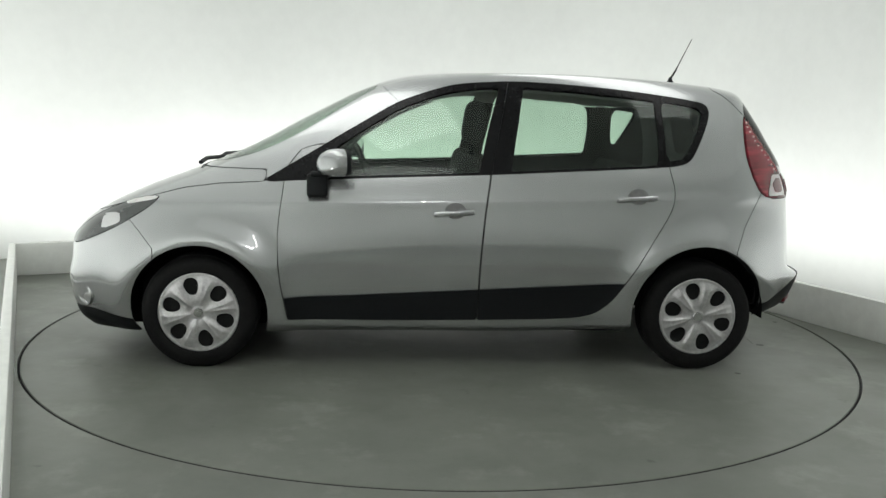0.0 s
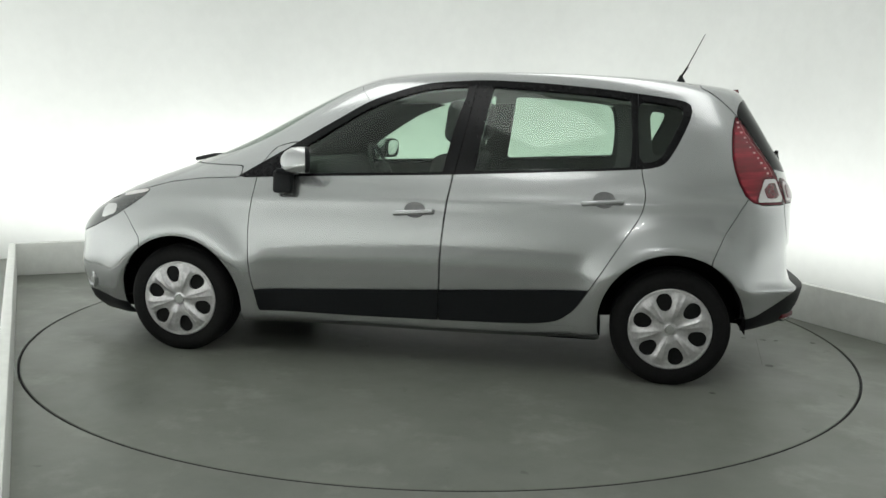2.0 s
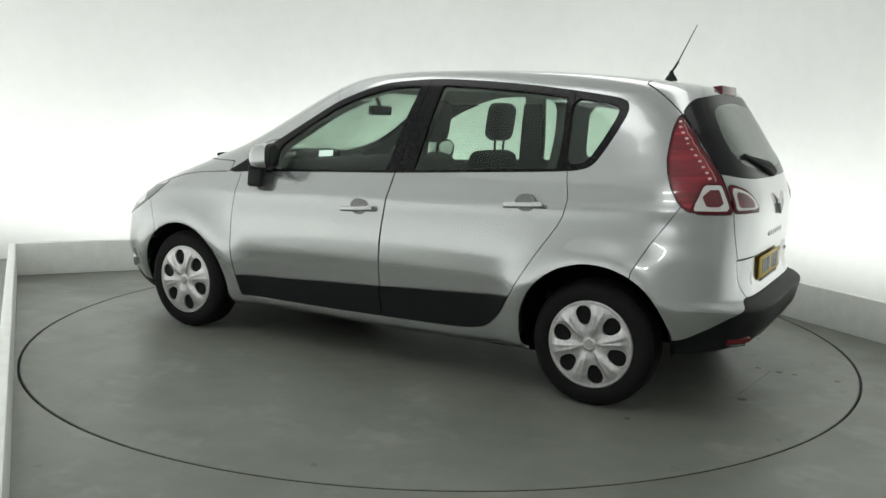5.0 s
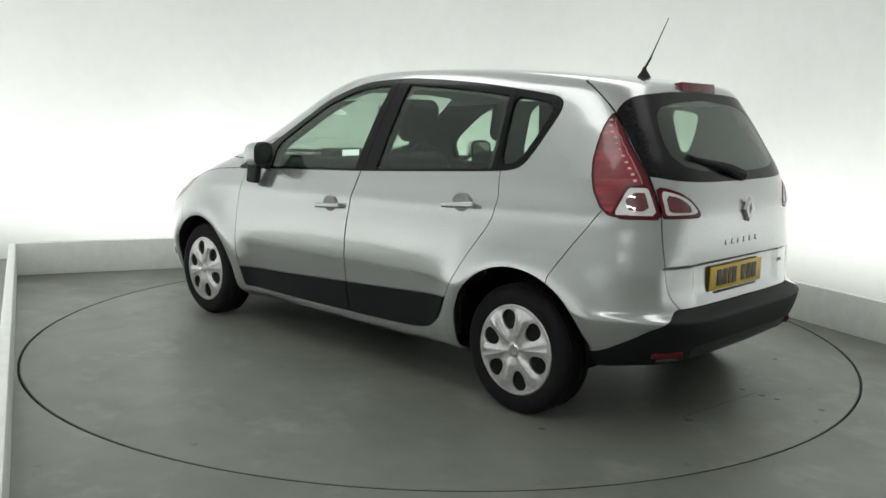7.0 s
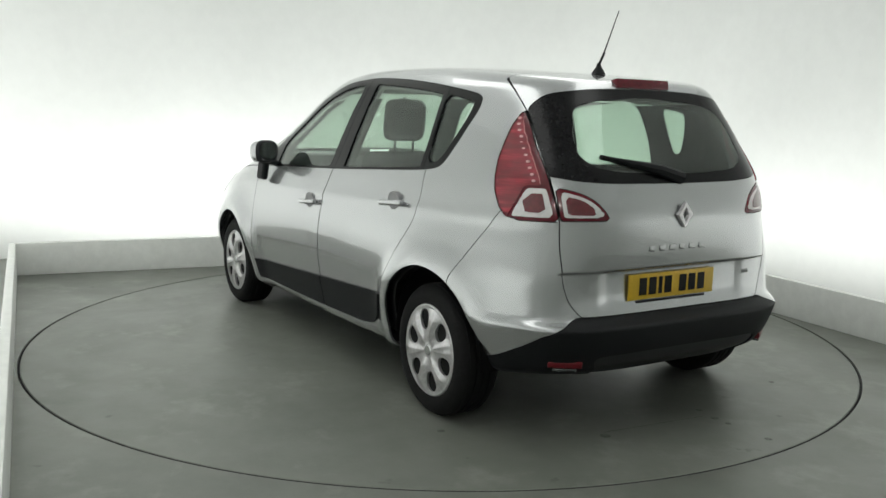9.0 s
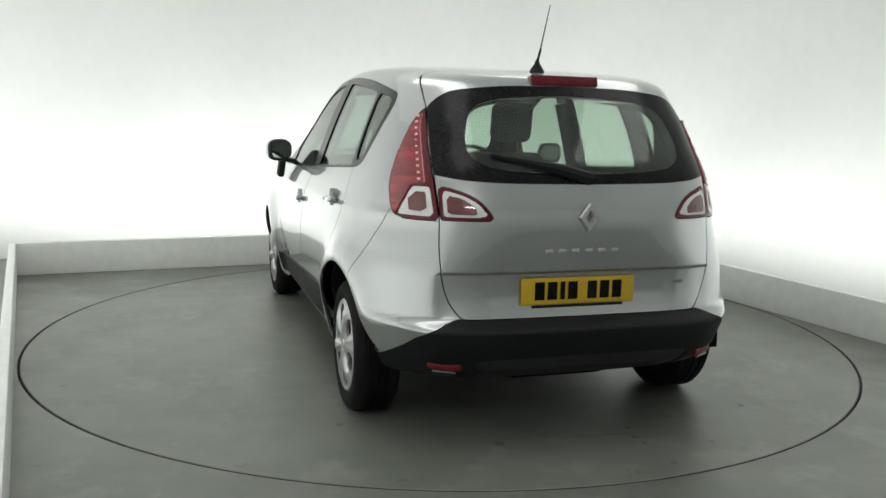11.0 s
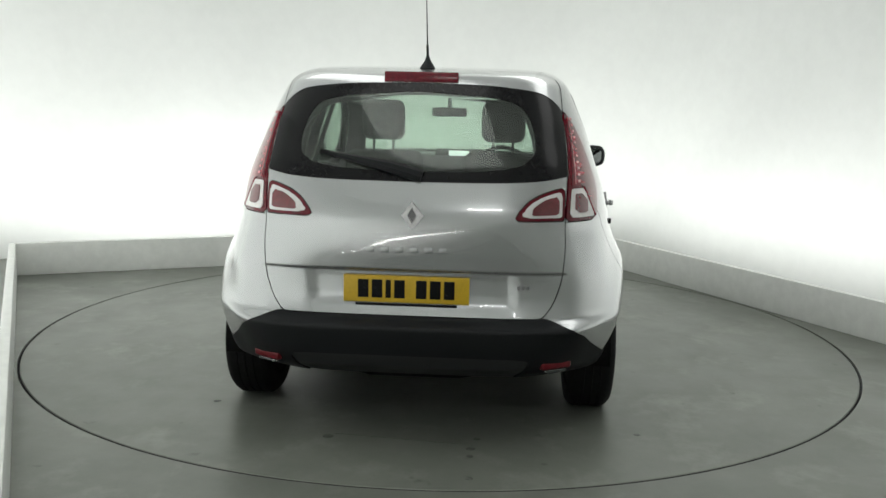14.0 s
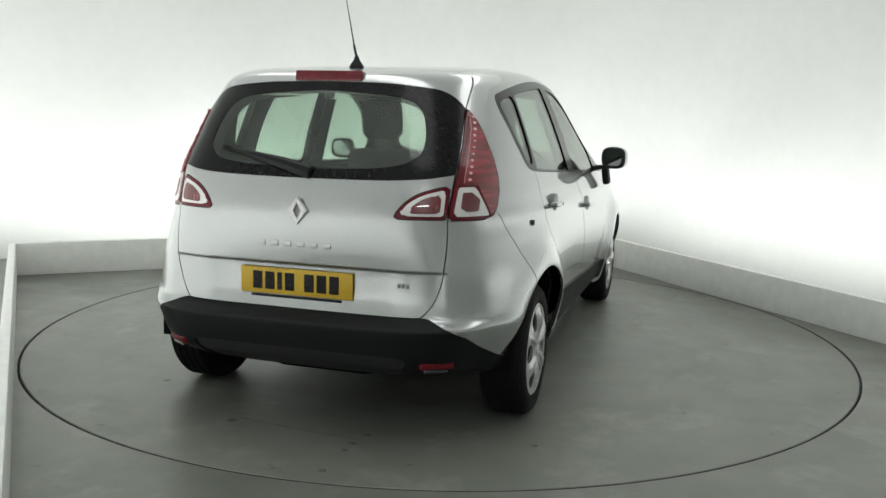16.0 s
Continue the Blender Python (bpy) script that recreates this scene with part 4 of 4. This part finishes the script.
def build_fittings(car, gate, bumper, gate_skin, bv):
    gv = gate_skin[0]

    def tail_x(y, z):
        return gv[np.argmin((gv[:, 1] - abs(y)) ** 2 + (gv[:, 2] - z) ** 2), 0]
    # yellow number plate with plain bars for its characters
    px = tail_x(0.1, 0.65) - 0.012
    plate = part("number_plate", box(0.008, 0.52, 0.112, 0.003, (px, 0.022, 0.655), (0, 0, 0)), YELLOW, gate, "yellow rear number plate with dark bars")
    y = 0.222
    for k in range(7):
        w = 0.022 if k == 2 else 0.044
        bm = box(0.003, w, 0.076, 0.001, (px - 0.005, y - w / 2, 0.656), seg=1)
        part("bar", bm, BLACK_GLOSS, plate)
        y -= w + (0.046 if k == 3 else 0.0135)
    part("plate_strip", box(0.006, 0.42, 0.011, 0.002, (tail_x(0.1, 0.59) - 0.004, 0.022, 0.590)), BLACK_GLOSS, plate, "black strip under the plate")
    # diamond badge: a plain lozenge ring
    bx = tail_x(0, 0.965) - 0.004
    bm = bmesh.new()
    rings = []
    for k, o in ((1.0, 0.0), (0.92, -0.014), (0.50, -0.014), (0.36, 0.0)):
        rings.append([bm.verts.new((bx + o, yy * (k if k > 0.7 else k * 0.8), 0.965 + zz * (k if k > 0.7 else k * 1.15))) for yy, zz in ((0.047, 0), (0, 0.060), (-0.047, 0), (0, -0.060))])
    for a, b in zip(rings, rings[1:]):
        for i in range(4):
            bm.faces.new((a[i], a[(i + 1) % 4], b[(i + 1) % 4], b[i]))
    badge = part("badge", bm, COVER, gate, "chrome lozenge badge", smooth=False)
    bm = bmesh.new()
    bm.faces.new([bm.verts.new((bx - 0.002, yy * 0.42, 0.965 + zz * 0.55)) for yy, zz in ((0.047, 0), (0, 0.060), (-0.047, 0), (0, -0.060))])
    part("badge_infill", bm, CUP, badge, "grey centre of the badge", smooth=False)
    # six plain chrome marks in place of the model lettering
    for k in range(6):
        yy = 0.172 - k * 0.060
        part("letter_mark", box(0.005, 0.034, 0.024, 0.002, (tail_x(yy, 0.822) - 0.001, yy, 0.822)), PAINT, gate)
    for k in range(3):
        yy = -0.44 - k * 0.018
        part("small_mark", box(0.004, 0.012, 0.016, 0.001, (tail_x(yy, 0.676) - 0.002, yy, 0.676), seg=1), CUP, gate)
    # high brake light on the spoiler
    part("brake_light", box(0.05, 0.318, 0.044, 0.006, (-1.687, 0, 1.524), (0, 10, 0)), DEEP_RED, gate, "long red high-level brake light")
    # rear wiper
    pts = [(-1.945, -0.03, 1.118), (-1.945, 0.10, 1.155), (-1.918, 0.26, 1.185), (-1.905, 0.36, 1.205)]
    wiper = part("rear_wiper", tube(pts, [0.030, 0.025, 0.015, 0.007]), BLACK_PLASTIC, gate, "black rear wiper arm")
    part("blade", tube([(-1.93, 0.02, 1.13), (-1.908, 0.22, 1.172), (-1.895, 0.40, 1.21)], 0.011), RUBBER, wiper)
    refl_x = bv[np.argmin((bv[:, 1] - 0.605) ** 2 + (bv[:, 2] - 0.362) ** 2), 0] + 0.002
    # reflectors and fog lights low in the bumper
    for s in (1, -1):
        part("reflector", box(0.03, 0.145, 0.030, 0.008, (refl_x + 0.006, s * 0.602, 0.357), (0, 0, -s * 33)), REFLECTOR, bumper, "small red bumper reflector")
        part("clear_lens", box(0.028, 0.10, 0.013, 0.004, (refl_x + 0.010, s * 0.600, 0.334), (0, 0, -s * 33)), HEAD_DARK, bumper, "narrow dull clear lens under the reflector")
    # aerial on the roof
    foot = part("aerial_foot", lathe([(0.036, 0.0), (0.030, 0.012), (0.014, 0.035), (0.008, 0.055), (0.001, 0.056)], 20, "z", (-1.40, 0, 1.578)), BLACK_PLASTIC, car, "black aerial foot")
    part("aerial_rod", tube([(-1.405, 0, 1.63), (-1.435, 0, 1.68)], 0.006), BLACK_PLASTIC, foot, "black aerial rod")
    part("aerial_whip", tube([(-1.428, 0, 1.67), (-1.522, 0, 1.868)], [0.0035, 0.002]), BLACK_PLASTIC, foot, "thin aerial whip")
    # door mirrors
    for s in (1, -1):
        my = 0.978 if s > 0 else 1.012
        at = pose(0.665, s * my, 1.112, 0, 0, s * 20)
        bm = egg([(-0.078, 0.082, 0.070, 0, 0), (-0.04, 0.081, 0.071, -0.002 * s, 0), (0.0, 0.072, 0.066, -0.006 * s, -0.003), (0.028, 0.055, 0.053, -0.012 * s, -0.008), (0.046, 0.036, 0.034, -0.018 * s, -0.012), (0.054, 0.012, 0.011, -0.02 * s, -0.014)])
        bmesh.ops.transform(bm, matrix=at, verts=bm.verts)
        house = part("door_mirror", bm, PAINT, car, "silver door mirror with black foot", angle=60)
        foot = box(0.11, 0.045, 0.125, 0.018, (0.725, s * 0.925, 0.990), (s * 8, 0, 0), 4)
        part("mirror_foot", foot, BLACK_PLASTIC, house, "black mirror foot")
        part("mirror_arm", box(0.10, 0.12, 0.030, 0.012, (0.71, s * 0.895, 1.043), (s * 8, 0, 0)), BLACK_PLASTIC, house, "black mirror arm")
        bm = egg([(-0.098, 0.066, 0.055, 0, 0), (-0.102, 0.072, 0.061, 0, 0), (-0.098, 0.079, 0.067, 0, 0), (-0.075, 0.0835, 0.0715, 0, 0)], False)
        bmesh.ops.transform(bm, matrix=at, verts=bm.verts)
        part("mirror_bezel", bm, BLACK_PLASTIC, house, "black mirror bezel")
        bm = egg([(-0.002, 0.069, 0.058, 0, 0), (0.002, 0.068, 0.057, 0, 0)])
        bmesh.ops.transform(bm, matrix=at @ pose(-0.094, 0, 0, 0, -9, 0), verts=bm.verts)
        part("mirror_glass", bm, MIRROR, house, "mirror glass")
    # small dark lock in the right rear quarter
    part("filler_lock", lathe([(0.001, 0.004), (0.010, 0.004), (0.013, 0.0), (0.013, -0.02)], 16, "y", (-1.40, -0.852, 0.898)), BLACK_PLASTIC, car, "small dark round filler lock")
    # front wipers
    for y0, y1 in ((0.55, 0.0), (-0.05, -0.6)):
        part("front_wiper", tube([(1.40, y0, 1.075), (1.42, (y0 + y1) / 2, 1.085), (1.37, y1, 1.08)], 0.012), BLACK_PLASTIC, car, "black front wiper")
    part("silencer", lathe([(0.001, -0.25), (0.09, -0.25), (0.10, -0.2), (0.10, 0.2), (0.09, 0.25), (0.001, 0.25)], 20, "y", (-1.72, 0.0, 0.31)), DARK, car)
    part("rear_axle", tube([(-WB, -0.68, 0.29), (-WB, 0.68, 0.29)], 0.05), DARK, car)


def build_cabin(car):
    def headrest(parent, x, y, z):
        h = part("headrest", box(0.115, 0.262, 0.245, 0.056, (x, y, z + 0.03), (0, -8, 0), 5), FABRIC, parent, "dark padded headrest")
        for k in (-0.06, 0.06):
            part("headrest_post", tube([(x + 0.01, y + k, z - 0.16), (x, y + k, z - 0.05)], 0.008), BLACK_GLOSS, h)

    for y, fwd in ((0.365, 0.06), (-0.365, 0.0)):
        seat = part("front_seat", box(0.50, 0.50, 0.16, 0.06, (0.18 + fwd, y, 0.50), (0, -8, 0), 4), FABRIC, car, "dark fabric front seat")
        part("seat_back", box(0.15, 0.48, 0.62, 0.06, (-0.09 + fwd, y, 0.84), (0, -14, 0), 4), FABRIC, seat)
        headrest(seat, -0.195 + fwd, y, 1.300)
    for y in (0.46, 0.0, -0.46):
        seat = part("rear_seat", box(0.48, 0.44, 0.16, 0.06, (-0.78, y, 0.52), (0, -6, 0), 4), FABRIC, car, "dark fabric rear seat")
        part("seat_back", box(0.14, 0.44, 0.56, 0.055, (-1.08, y, 0.82), (0, -20, 0), 4), FABRIC, seat)
    part("parcel_shelf", box(0.52, 1.20, 0.03, 0.01, (-1.48, 0, 1.03)), TRIM, car, "dark parcel shelf")
    dash = part("dashboard", box(0.62, 1.46, 0.30, 0.09, (0.95, 0, 0.91), (0, 5, 0), 5), TRIM, car, "charcoal dashboard")
    hood = part("display_hood", box(0.12, 0.36, 0.07, 0.02, (1.05, -0.05, 1.075), (0, -8, 0)), TRIM, dash, "charcoal hood of the central display")
    part("display", box(0.006, 0.15, 0.042, 0.002, (0.985, -0.05, 1.085), (0, -8, 0)), GLOW, hood, "lit central display")
    ring = bmesh.new()
    rows = []
    for i in range(40):
        a = 2 * math.pi * i / 40
        rows.append([ring.verts.new(((0.185 + 0.015 * math.cos(b)) * math.sin(a), (0.185 + 0.015 * math.cos(b)) * math.cos(a), 0.015 * math.sin(b))) for b in [k * math.pi / 4 for k in range(8)]])
    for i in range(40):
        for k in range(8):
            ring.faces.new((rows[i][k], rows[i][(k + 1) % 8], rows[(i + 1) % 40][(k + 1) % 8], rows[(i + 1) % 40][k]))
    wheel = joined(ring, box(0.12, 0.15, 0.05, 0.02), box(0.03, 0.36, 0.02, 0.008))
    bmesh.ops.transform(wheel, matrix=pose(0.50, -0.365, 0.985, 0, -66, 0), verts=wheel.verts)
    part("steering_wheel", wheel, TRIM, car, "dark steering wheel")
    m = part("interior_mirror", box(0.03, 0.235, 0.062, 0.014, (0.50, 0.0, 1.385)), BLACK_PLASTIC, car, "interior rear-view mirror")
    part("mirror_stem", tube([(0.50, 0, 1.40), (0.53, 0, 1.475)], 0.014), BLACK_PLASTIC, m)


car = build_car()


def motions():
    rows, spin = [], []
    for t, a in TURN:
        m = pose(0, 0, 0, 0, 0, a)
        rows.append((t, m @ pose(CAR_AT[0], CAR_AT[1], 0, 0, 0, CAR_YAW)))
        spin.append((t, m))
    walk(car, rows)
    walk(disc, spin)


motions()
